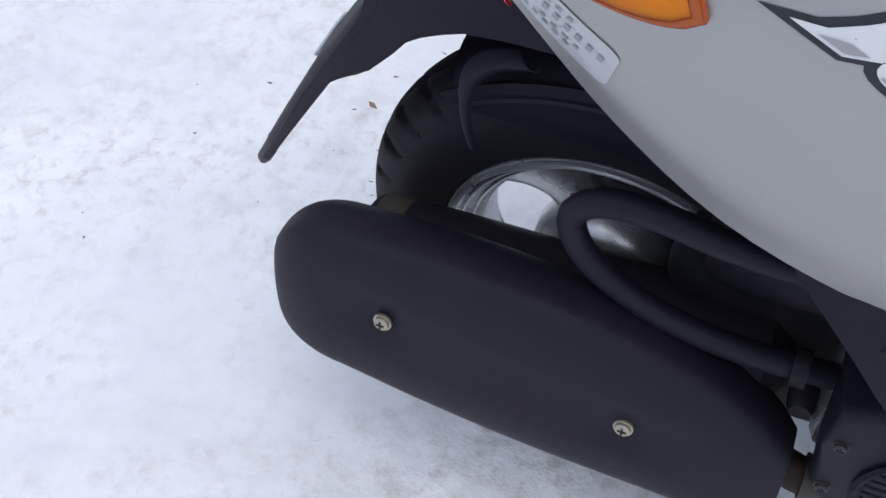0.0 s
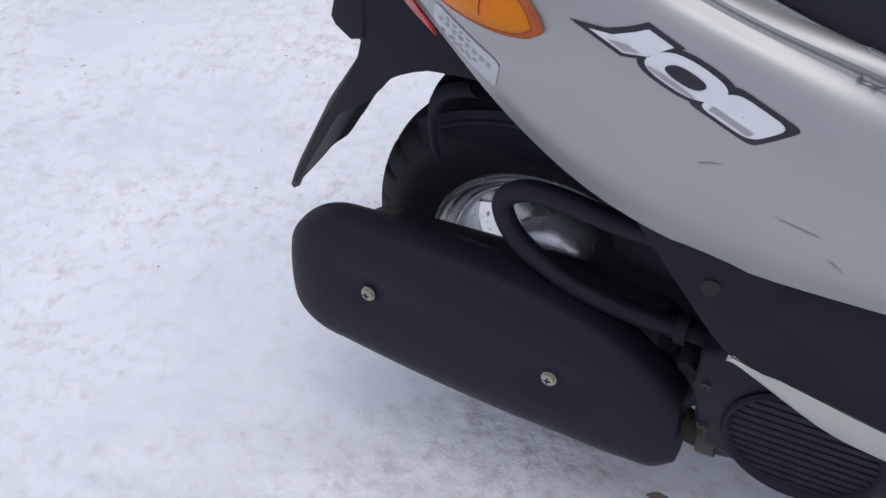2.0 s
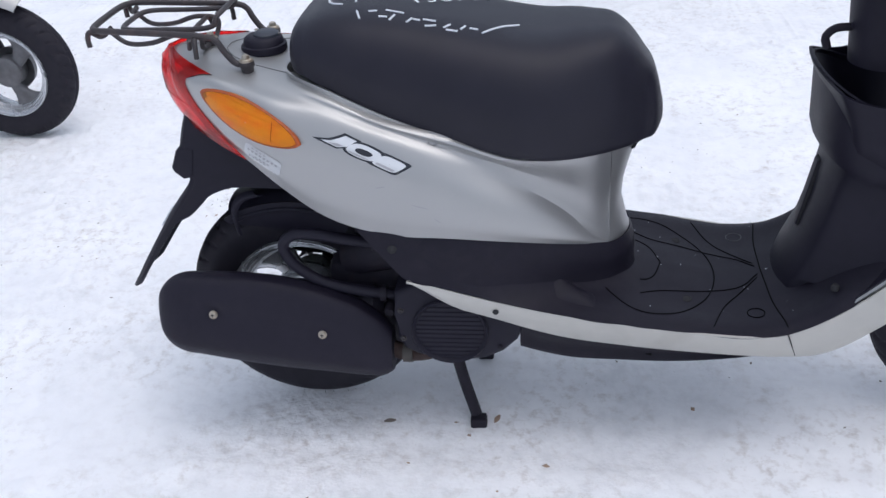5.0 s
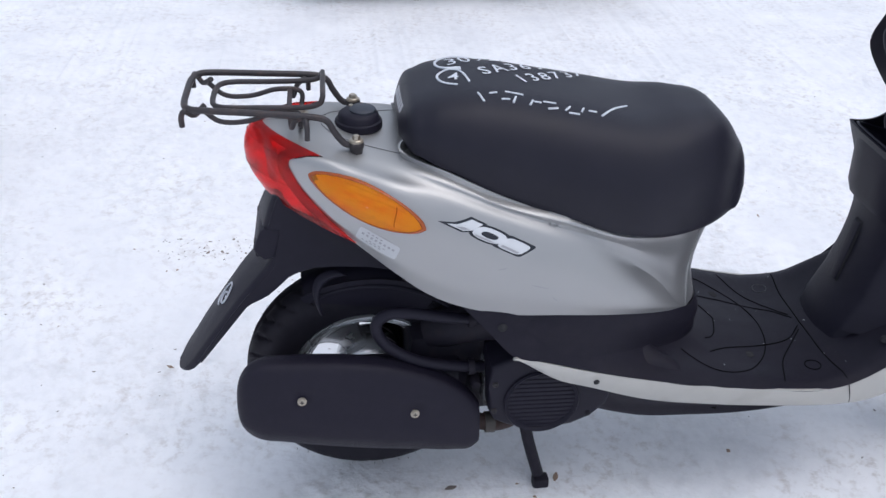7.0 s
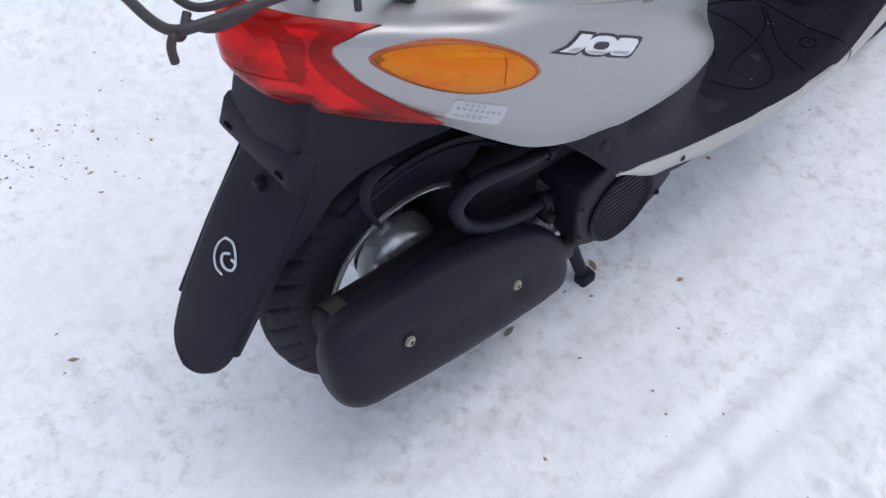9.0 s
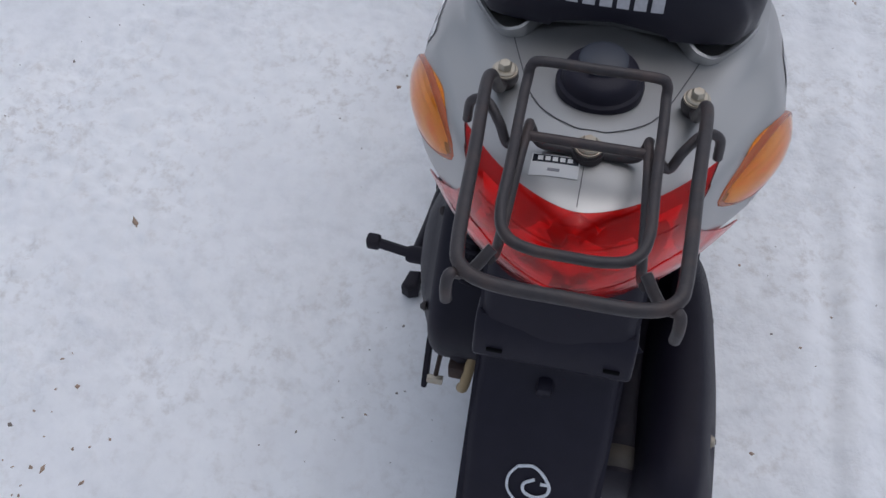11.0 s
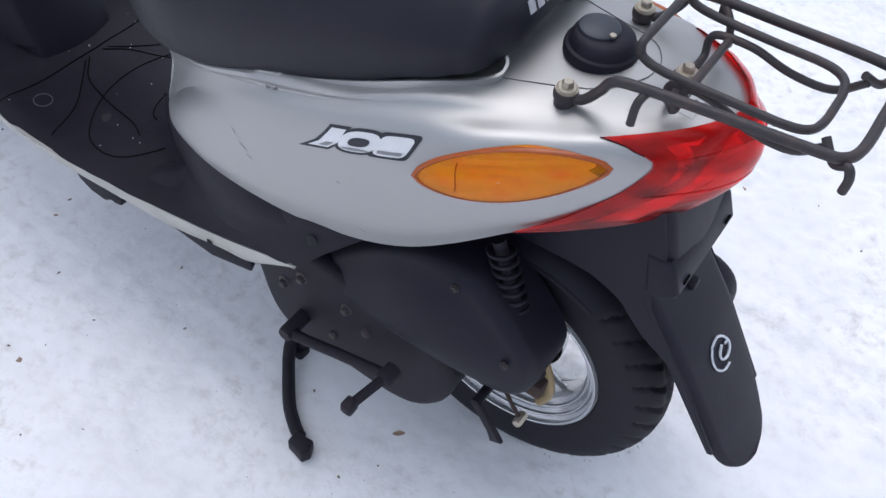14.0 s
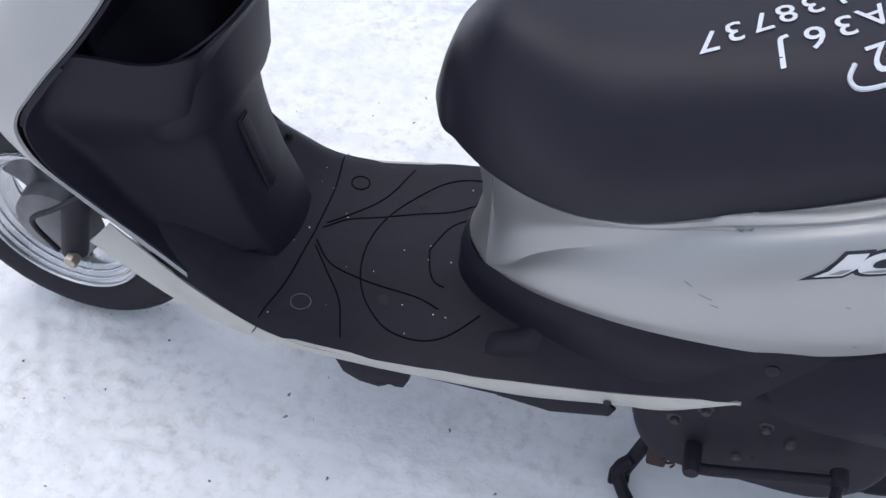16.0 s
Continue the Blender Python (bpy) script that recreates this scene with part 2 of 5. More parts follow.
def pillow(outline, low, high, edge, dome=0.004):
    """A moulded cover of the given outline of (x, z), from low to high along y, its face gently domed and its rim rounded."""
    p = np.array(outline, float)
    c = p.mean(0)
    side = 1 if high > low else -1
    r = float(np.linalg.norm(p - c, axis=1).mean())
    rows = [[(q[0], low, q[1]) for q in p]]
    for a in np.linspace(0, math.pi / 2, 7):
        k = 1 - edge * (1 - math.cos(a)) / r
        rows.append([(c[0] + (q[0] - c[0]) * k, high - side * edge * (1 - math.sin(a)), c[1] + (q[1] - c[1]) * k) for q in p])
    for f in (0.85, 0.65, 0.4, 0.15, 0.01):
        k = (1 - edge / r) * f
        rows.append([(c[0] + (q[0] - c[0]) * k, high + side * dome * (1 - f * f), c[1] + (q[1] - c[1]) * k) for q in p])
    return grid(rows, True)


def box(lo, hi, bevel=0.003):
    bm = bmesh.new()
    bmesh.ops.create_cube(bm, size=1)
    for v in bm.verts:
        v.co = Vector([(lo[i] + hi[i]) / 2 + v.co[i] * (hi[i] - lo[i]) for i in range(3)])
    if bevel:
        bmesh.ops.bevel(bm, geom=list(bm.edges), offset=bevel, segments=2, affect="EDGES", profile=0.5)
    return bm


def mirrored(points):
    return [(p[0], -p[1], p[2]) for p in points]


def keyed(keys, steps):
    """Sections between key sections, by smooth curves through their like points. keys: (position, points)."""
    xs = np.array([k[0] for k in keys], float)
    arr = np.array([k[1] for k in keys], float)
    rows = []
    t = np.concatenate([np.linspace(i, i + 1, steps, endpoint=False) for i in range(len(xs) - 1)] + [[len(xs) - 1]])
    for s in t:
        i = min(int(s), len(xs) - 2)
        f = s - i
        h = xs[i + 1] - xs[i]

        def slope(j):
            if j == 0:
                return (arr[1] - arr[0]) / (xs[1] - xs[0])
            if j == len(xs) - 1:
                return (arr[-1] - arr[-2]) / (xs[-1] - xs[-2])
            a, b = xs[j] - xs[j - 1], xs[j + 1] - xs[j]
            return ((arr[j] - arr[j - 1]) / a * b + (arr[j + 1] - arr[j]) / b * a) / (a + b)
        m0, m1 = slope(i) * h, slope(i + 1) * h
        v = (2 * f ** 3 - 3 * f * f + 1) * arr[i] + (f ** 3 - 2 * f * f + f) * m0 + (-2 * f ** 3 + 3 * f * f) * arr[i + 1] + (f ** 3 - f * f) * m1
        rows.append((xs[i] + f * h, v))
    return rows


def thing(name, label, category, group="", kind="", at=(0, 0, 0)):
    ob = new(name)
    ob.location = at
    return tagged(ob, label, category, group, kind)


# ---- snow ----
def snow_material():
    m = bpy.data.materials.new("trodden_snow")
    m.use_nodes = True
    n, l = m.node_tree.nodes, m.node_tree.links
    b = n["Principled BSDF"]
    b.inputs["Roughness"].default_value = 0.75
    b.inputs["Specular IOR Level"].default_value = 0.25
    co = n.new("ShaderNodeTexCoord")

    def noise_at(scale, detail, rough=0.55):
        t = n.new("ShaderNodeTexNoise")
        t.inputs["Scale"].default_value, t.inputs["Detail"].default_value, t.inputs["Roughness"].default_value = scale, detail, rough
        l.new(co.outputs["Object"], t.inputs["Vector"])
        return t.outputs["Fac"]

    def ramp_of(src, lo, hi, a, c):
        r = n.new("ShaderNodeValToRGB")
        r.color_ramp.elements[0].position, r.color_ramp.elements[1].position = lo, hi
        r.color_ramp.elements[0].color, r.color_ramp.elements[1].color = a, c
        l.new(src, r.inputs[0])
        return r.outputs[0]

    def mixed(f, a, c):
        x = n.new("ShaderNodeMix")
        x.data_type = "RGBA"
        l.new(f, x.inputs[0])
        for sock, v in ((x.inputs[6], a), (x.inputs[7], c)):
            if isinstance(v, tuple):
                sock.default_value = v
            else:
                l.new(v, sock)
        return x.outputs[2]
    white = ramp_of(noise_at(3.2, 8, 0.62), 0.3, 0.7, (0.80, 0.81, 0.84, 1), (0.92, 0.925, 0.94, 1))
    rough_patch = ramp_of(noise_at(2.4, 4, 0.55), 0.42, 0.60, (0.18, 0.18, 0.18, 1), (1, 1, 1, 1))

    def times(a, c):
        x = n.new("ShaderNodeMath")
        x.operation = "MULTIPLY"
        l.new(a, x.inputs[0])
        l.new(c, x.inputs[1])
        return x.outputs[0]
    wet = times(ramp_of(noise_at(22, 8, 0.66), 0.46, 0.72, (0, 0, 0, 1), (0.7, 0.7, 0.7, 1)), rough_patch)
    c0 = mixed(wet, white, (0.68, 0.69, 0.71, 1))
    dirty = n.new("ShaderNodeMath")
    dirty.operation = "MULTIPLY"
    l.new(ramp_of(noise_at(38, 10, 0.72), 0.50, 0.70, (0, 0, 0, 1), (1, 1, 1, 1)), dirty.inputs[0])
    l.new(ramp_of(noise_at(3.4, 5, 0.6), 0.42, 0.66, (0.10, 0.10, 0.10, 1), (0.95, 0.95, 0.95, 1)), dirty.inputs[1])
    c2 = mixed(dirty.outputs[0], c0, (0.55, 0.515, 0.49, 1))
    grit = ramp_of(noise_at(130, 3, 0.6), 0.70, 0.75, (0, 0, 0, 1), (0.28, 0.28, 0.28, 1))
    patchy = n.new("ShaderNodeMath")
    patchy.operation = "MULTIPLY"
    l.new(grit, patchy.inputs[0])
    l.new(ramp_of(noise_at(4.1, 4), 0.48, 0.66, (0, 0, 0, 1), (1, 1, 1, 1)), patchy.inputs[1])
    c3 = mixed(patchy.outputs[0], c2, (0.24, 0.21, 0.19, 1))
    l.new(c3, b.inputs["Base Color"])
    bp = n.new("ShaderNodeBump")
    bp.inputs["Strength"].default_value, bp.inputs["Distance"].default_value = 0.38, 0.020
    l.new(times(noise_at(36, 5, 0.55), rough_patch), bp.inputs["Height"])
    l.new(bp.outputs[0], b.inputs["Normal"])
    return m


SNOW = snow_material()


def ease(t):
    t = min(max(t, 0.0), 1.0)
    return t * t * (3 - 2 * t)


def snow_height(x, y):
    """The trodden surface: soft lumps, crumbs, wheel ruts along the row, and flat where the scooter stands."""
    v = Vector((x, y, 0))
    far = max(abs(x), abs(y))
    h = 0.008 * noise.noise(v * 1.3) + 0.005 * noise.noise(v * 4.1 + Vector((7, 3, 1)))
    if far < 4:
        patch = ease(0.5 + 1.6 * noise.noise(v * 1.7 + Vector((3, 9, 4))))
        crumb = max(0.0, noise.noise(v * 30) - 0.05) + 0.7 * max(0.0, noise.noise(v * 62 + Vector((1, 5, 2))))
        h += (0.004 + 0.0105 * patch) * crumb + 0.0055 * noise.noise(v * 11) + 0.0022 * noise.noise(v * 23 + Vector((4, 4, 8)))
        chop = noise.noise(Vector((x * 5, y * 24, 8)))
        h -= 0.007 * patch * max(0.0, chop - 0.20)
    for yc, wide in ((-0.17, 0.030), (-0.38, 0.022), (-0.47, 0.020), (0.34, 0.035), (0.95, 0.05)):
        d = y - yc - 0.03 * noise.noise(Vector((x * 0.8, yc * 9, 2)))
        h += (0.004 * math.exp(-((abs(d) - 1.7 * wide) / wide) ** 2) - 0.009 * math.exp(-(d / wide) ** 2)) * (0.5 + 0.5 * noise.noise(Vector((x * 3, yc, 5))))
    near = math.exp(-((x - 0.4) / 0.9) ** 2 - (y / 0.25) ** 2)
    return h * (1 - 0.6 * near)


def axis_steps(reach, fine, count):
    inner = np.arange(-fine, fine + 1e-6, 2 * fine / count)
    outer = fine * (reach / fine) ** (np.arange(1, 25) / 24)
    return np.concatenate([-outer[::-1], inner, outer])


gx, gy = axis_steps(400, 1.9, 520), axis_steps(400, 1.9, 520)
rows = [[(x + 0.2, y, snow_height(x + 0.2, y)) for y in gy] for x in gx]
ground = part("ground", grid(rows), SNOW, sharp=180)
tagged(ground, "trodden white snow with grit, ruts and brown stains", "snow", kind="structure")

# ---- the silver scooter ----
scooter = thing("motor_scooter", "silver and black motor scooter on its centre stand in the snow", "scooter", "parked scooters")

# Tail body: half sections from the lower edge up over the shoulder to the middle of the deck.
BODY = [
    (-0.146, [(0.004, 0.610), (0.008, 0.620), (0.009, 0.636), (0.008, 0.650), (0.006, 0.662), (0.004, 0.670), (0.000, 0.672)]),
    (-0.128, [(0.036, 0.602), (0.043, 0.615), (0.048, 0.636), (0.046, 0.655), (0.036, 0.668), (0.020, 0.675), (0.000, 0.677)]),
    (-0.100, [(0.068, 0.590), (0.076, 0.607), (0.081, 0.634), (0.077, 0.655), (0.062, 0.668), (0.035, 0.676), (0.000, 0.678)]),
    (-0.050, [(0.104, 0.565), (0.113, 0.588), (0.114, 0.622), (0.106, 0.658), (0.080, 0.666), (0.045, 0.673), (0.000, 0.675)]),
    (0.000, [(0.131, 0.538), (0.142, 0.567), (0.140, 0.612), (0.127, 0.647), (0.098, 0.656), (0.055, 0.665), (0.000, 0.670)]),
    (0.050, [(0.1485, 0.502), (0.160, 0.538), (0.161, 0.598), (0.147, 0.637), (0.119, 0.646), (0.086, 0.656), (0.000, 0.666)]),
    (0.100, [(0.156, 0.466), (0.169, 0.510), (0.169, 0.580), (0.153, 0.622), (0.134, 0.637), (0.110, 0.650), (0.000, 0.660)]),
    (0.200, [(0.170, 0.436), (0.180, 0.482), (0.177, 0.545), (0.161, 0.588), (0.147, 0.600), (0.132, 0.612), (0.000, 0.628)]),
    (0.300, [(0.1785, 0.434), (0.185, 0.466), (0.178, 0.513), (0.161, 0.550), (0.148, 0.565), (0.141, 0.585), (0.000, 0.597)]),
    (0.400, [(0.1595, 0.417), (0.166, 0.440), (0.157, 0.473), (0.1345, 0.500), (0.130, 0.522), (0.1395, 0.551), (0.000, 0.565)]),
    (0.480, [(0.122, 0.392), (0.125, 0.404), (0.118, 0.420), (0.105, 0.432), (0.096, 0.472), (0.115, 0.546), (0.000, 0.552)]),
    (0.515, [(0.0955, 0.3765), (0.0965, 0.3810), (0.0955, 0.3855), (0.0915, 0.3900), (0.077, 0.442), (0.093, 0.546), (0.000, 0.549)]),
    (0.538, [(0.0770, 0.3655), (0.0768, 0.3670), (0.0764, 0.3685), (0.0755, 0.3700), (0.056, 0.432), (0.072, 0.546), (0.000, 0.549)]),
]
SECTIONS = keyed(BODY, 6)


def half_section(x, p):
    """Half section of the tail: smooth at the back, creased along the waist towards the front."""
    k = min(max((x - 0.29) / 0.12, 0.0), 1.0)
    creased = np.concatenate([spline(p[:4], 5), spline(p[3:], 5)[1:]])
    return spline(p, 5) * (1 - k) + creased * k


HALVES = [(x, half_section(x, p)) for x, p in SECTIONS]


def body_y(x, z):
    """Half width of the tail body at a height, on its flank."""
    xs = [s[0] for s in HALVES]
    i = min(max(int(np.searchsorted(xs, x)) - 1, 0), len(xs) - 2)
    f = (x - xs[i]) / (xs[i + 1] - xs[i])
    ys = []
    for s in (HALVES[i][1], HALVES[i + 1][1]):
        zs = s[:17, 1]
        o = np.argsort(zs)
        ys.append(np.interp(z, zs[o], s[:17, 0][o]))
    return ys[0] * (1 - f) + ys[1] * f


def body_z(x, y):
    """Height of the deck."""
    xs = [s[0] for s in HALVES]
    i = min(max(int(np.searchsorted(xs, x)) - 1, 0), len(xs) - 2)
    s = HALVES[i][1][14:]
    o = np.argsort(s[:, 0])
    return float(np.interp(abs(y), s[o, 0], s[o, 1]))


SPLIT = 22
for side in (1, -1):
    rows = [[(x, side * p[0], p[1]) for p in h[:SPLIT + 1]] for x, h in HALVES]
    part("side_panel", shell(rows if side < 0 else [r[::-1] for r in rows], 0.003), SILVER, scooter, "silver painted side panel with light scuffs", 26)
rows = [[(x, p[0], p[1]) for p in h[SPLIT:]] + [(x, -p[0], p[1]) for p in h[SPLIT:-1][::-1]] for x, h in HALVES]
part("tail_deck", shell([r[::-1] for r in rows], 0.003), SILVER, scooter, "silver painted tail deck")
WAIST_Z = (0.362, 0.3665, 0.390, 0.418, 0.450, 0.480, 0.515, 0.545)
WAIST_X = (0.573, 0.570, 0.564, 0.557, 0.559, 0.566, 0.576, 0.584)
WAIST_Y = (0.0680, 0.0755, 0.0660, 0.0575, 0.0570, 0.0610, 0.0690, 0.0770)
waist = []
for z in np.linspace(0.362, 0.545, 27):
    xc, ys = np.interp(z, WAIST_Z, WAIST_X), np.interp(z, WAIST_Z, WAIST_Y)
    waist.append([(0.537 + (xc - 0.537) * (1 - q * q), ys * q, z) for q in np.linspace(-1, 1, 25)])
part("seat_post_cover", shell(waist, 0.003), SILVER, scooter, "silver front of the seat post", 60)
ring = [(0.578 + 0.004 * math.cos(a) - 0.002, -0.030 + 0.006 * math.sin(a), 0.520 + 0.009 * math.cos(a)) for a in np.linspace(0, 2 * math.pi, 16, endpoint=False)]
part("helmet_hook_hole", tube(ring, 0.0025, 8, 2, True), SEAM, scooter)


# Tail lamp: wraps round the end, notched where the side panels reach into it.
def lamp_centre(h):
    k = spline([(-0.146, 0.590), (-0.158, 0.612), (-0.162, 0.640), (-0.154, 0.668), (-0.134, 0.682)], 10)
    return k[min(int(round(h * 40)), 40)]


NOSE = spline([(-0.003, 0.139, 0.546), (-0.040, 0.121, 0.576), (-0.073, 0.101, 0.610), (-0.091, 0.087, 0.637), (-0.094, 0.083, 0.648), (-0.086, 0.086, 0.655), (-0.047, 0.098, 0.662)], 10)


def clear_of_body(p, out):
    """The point moved out to lie at least so far off the tail body."""
    x, y, z = p
    xs = [s[0] for s in HALVES]
    if x < xs[0]:
        return p
    i = min(max(int(np.searchsorted(xs, x)) - 1, 0), len(xs) - 2)
    f = (x - xs[i]) / (xs[i + 1] - xs[i])
    sec = HALVES[i][1] * (1 - f) + HALVES[i + 1][1] * f
    q = np.array((abs(y), z))
    a, d = sec[:-1], sec[1:] - sec[:-1]
    k = np.clip(((q - a) * d).sum(1) / np.maximum((d * d).sum(1), 1e-12), 0, 1)
    near = a + d * k[:, None]
    g = ((q - near) ** 2).sum(1)
    m = int(np.argmin(g))
    nrm = np.array((d[m][1], -d[m][0]))
    nrm /= max(np.linalg.norm(nrm), 1e-9)
    if np.dot(q - near[m], nrm) < out:
        q = near[m] + nrm * out
    return (x, math.copysign(q[0], y), q[1])


def lamp_rows():
    rows = []
    for h in np.linspace(0, 1, 61):
        c, e = lamp_centre(h), NOSE[int(round(h * 60))]
        row = []
        for q in np.linspace(-1, 1, 81):
            a = abs(q)
            p = (c[0] + (e[0] - c[0]) * a ** 1.75, e[1] * q, c[1] + (e[2] - c[1]) * a ** 1.3)
            row.append(clear_of_body(p, 0.0016 + 0.005 * min(1.0, 4 * (1 - a))))
        rows.append(row)
    return rows


tail_lamp = part("tail_lamp", shell(lamp_rows(), 0.0015), RED, scooter, "glossy red tail lamp lens")


for side in (1, -1):
    edge = [clear_of_body((p[0] + 0.001, p[1], p[2]), 0.0006) for p in NOSE[50:]]
    part("lamp_gap", tube([(p[0], side * p[1], p[2]) for p in edge], 0.0007, 6, 1, smooth=False), GROOVE, tail_lamp)


def lamp_inside():
    """Creased reflector behind the red lens."""
    rows = np.array(lamp_rows())[4:57:6, 8:73:4]
    for i in range(rows.shape[0]):
        for j in range(rows.shape[1]):
            deep = 1.0 - min(1.0, abs(j - 8) / 8.0) ** 2
            fold = abs((j + i * 0.5) % 4 - 2) / 2
            rows[i, j] += np.array((0.0035 + (0.002 + 0.009 * deep) * fold + 0.004 * deep * ((i // 2) % 2), 0, -0.001))
    return grid(rows)


part("inner_reflector", lamp_inside(), REFLECTOR, tail_lamp, "", 1)
outer_row = np.array(lamp_rows())
for k in (20, 44):
    part("lens_rib", tube([p + np.array((0.0002, 0, 0)) for p in outer_row[k][6:75]], 0.0011, 6, 1, smooth=False), RED, tail_lamp)

# Indicators: almond lenses let into the flanks.
def almond(f0, f1, width, n=40, lift=0.5):
    a, b = np.array(f0), np.array(f1)
    d = b - a
    nrm = np.array([-d[1], d[0]]) / np.linalg.norm(d)
    pts = []
    for i in range(n):
        u = i / n * 2
        s, up = (u, 1) if u <= 1 else (2 - u, -1)
        w = width * (math.sin(math.pi * min(max(s, 0), 1)) ** 0.62)
        pts.append(a + d * s + nrm * w * (up * 0.5 + (lift - 0.5)))
    return np.array(pts)


def flank_patch(outline, side, out, dome=0.0, rings=8):
    """A filled patch on the flank within an outline of (x, z)."""
    c = outline.mean(0)
    rows = []
    for k in np.linspace(1, 0.02, rings):
        ring = []
        for p in outline:
            q = c + (p - c) * k
            ring.append((q[0], side * (body_y(q[0], q[1]) + out + dome * (1 - k * k)), q[1]))
        rows.append(ring)
    return grid(rows, True)


IND = almond((-0.068, 0.640), (0.094, 0.584), 0.053, 56, 0.53)


fit_x, fit_z = np.meshgrid(np.linspace(-0.05, 0.10, 16), np.linspace(0.560, 0.640, 9))
fit_x, fit_z = fit_x.ravel(), fit_z.ravel()
keep = fit_z < 0.634 - 0.33 * np.maximum(fit_x, 0) + 0.0
fit_x, fit_z = fit_x[keep], fit_z[keep]
LENS_FIT = np.linalg.lstsq(np.stack([fit_x * 0 + 1, fit_x, fit_z, fit_x ** 2, fit_x * fit_z, fit_z ** 2], 1), np.array([body_y(a, b) for a, b in zip(fit_x, fit_z)]), rcond=None)[0]


def lens_y(x, z):
    """Half width of the smooth surface in which the indicators lie."""
    return float(np.dot(LENS_FIT, (1, x, z, x * x, x * z, z * z)))


def lens_patch(outline, c, side, heights, rings):
    rows = []
    for k in np.linspace(1, 0.02, rings):
        rows.append([(q[0], side * (lens_y(q[0], q[1]) + heights(k, i)), q[1]) for i, q in enumerate(c + (outline - c) * k)])
    skirt = [(v[0], v[1] - side * 0.012, v[2]) for v in rows[0]]
    return grid([skirt] + rows, True)


def mirror_ripple(k, i):
    """Relief of the reflector behind the lens: a dished edge and long flutes."""
    return 0.0032 + min(1, 5 * (1 - k)) * 0.0008 * math.sin(15 * k * math.sin(2 * math.pi * (i + 0.5) / 56) + 5 * k * k + 1.3 * math.cos(2 * math.pi * i / 56))


for side in (1, -1):
    shape = IND + np.array((0, 0.003 if side > 0 else 0.0))
    c = shape.mean(0)
    bowl = lens_patch(c + (shape - c) * 0.985, c + np.array((-0.012, 0.004)), side, mirror_ripple, 22)
    lamp = part("indicator", bowl, BRIGHT, scooter, "amber indicator lamp with bright reflector", 20)
    part("lens", lens_patch(shape, c, side, lambda k, i: 0.0050 + 0.0055 * (1 - k * k), 14), AMBER, lamp, "glossy amber lens")
    band = []
    for k, h in ((1.012, 0.0006), (1.008, 0.0042), (0.985, 0.0056), (0.945, 0.0060), (0.925, 0.0052)):
        band.append([(q[0], side * (lens_y(q[0], q[1]) + h), q[1]) for q in c + (shape - c) * k])
    part("lens_rim", grid(band, True), AMBER_RIM, lamp, "dark orange moulded lens edge")
    rib_line = [(0.052 + 0.002 * math.sin(3 * u), c[1] - 0.012 + 0.022 * u) for u in np.linspace(-0.62, 0.62, 9)]
    part("divider", tube([(x, side * (lens_y(x, z) + 0.0048), z) for x, z in rib_line], 0.0006, 8, 1), AMBER_RIM, lamp)

# Seat.
SEAT = [
    # x, half width, lower edge, top
    (0.0637, 0.0522, 0.6762, 0.698), (0.0735, 0.0898, 0.6709, 0.7188), (0.098, 0.1135, 0.6611, 0.7346), (0.142, 0.1278, 0.6417, 0.7457), (0.2008, 0.1362, 0.613, 0.7439), (0.2791, 0.1456, 0.5836, 0.731), (0.3574, 0.1542, 0.5587, 0.7169), (0.4358, 0.1539, 0.5443, 0.7037), (0.5043, 0.1285, 0.54, 0.7048), (0.5503, 0.0972, 0.5381, 0.6966), (0.5846, 0.0645, 0.5385, 0.6586), (0.6061, 0.0474, 0.5479, 0.6175), (0.613, 0.035, 0.562, 0.5875),
]


def seat_half(w, zb, zt):
    h = zt - zb
    return [(0.0, zb + 0.012), (w * 0.789, zb + 0.006), (w * 0.953, zb), (w, zb + 0.15 * h), (w * 1.001, zb + 0.42 * h), (w * 0.891, zb + 0.71 * h),
            (w * 0.717, zb + 0.90 * h), (w * 0.442, zb + 0.985 * h), (0.0, zt)]


seat_keys = keyed([(s[0], np.array(s[1:])) for s in SEAT], 5)
rows = []
for x, (w, zb, zt) in seat_keys:
    half = spline(seat_half(w, zb, zt), 4)
    rows.append([(x, p[0], p[1]) for p in half] + [(x, -p[0], p[1]) for p in half[1:-1][::-1]])
seat = part("seat", grid(rows, True, True), VINYL, scooter, "black vinyl saddle, scuffed", 60)


def seat_top(x, y):
    xs = [k[0] for k in seat_keys]
    w, zb, zt = [np.interp(x, xs, [k[1][j] for k in seat_keys]) for j in range(3)]
    half = spline(seat_half(w, zb, zt), 4)[16:]
    o = np.argsort(half[:, 0])
    return float(np.interp(abs(y), half[o, 0], half[o, 1]))


# Pale lip of the body shell under the seat.
LIP = [(0.084, 0.0), (0.082, 0.030), (0.077, 0.055), (0.060, 0.073), (0.068, 0.094)]
lip_low = [(x + 0.006, y, 0.661 - 0.35 * max(0.0, y - 0.055)) for x, y in LIP]
lip_up = [(x - 0.004, y + 0.001, z + 0.015) for x, y, z in lip_low]
for x, y_up, z_up, z_low in ((0.130, 0.1255, 0.648, 0.631), (0.190, 0.134, 0.621, 0.603), (0.250, 0.1400, 0.598, 0.579), (0.300, 0.1430, 0.582, 0.567), (0.340, 0.1430, 0.572, 0.562), (0.372, 0.1400, 0.566, 0.560)):
    lip_low.append((x, y_up + 0.001, z_low))
    lip_up.append((x, y_up, z_up))
lo, up = spline(lip_low, 6), spline(lip_up, 6)
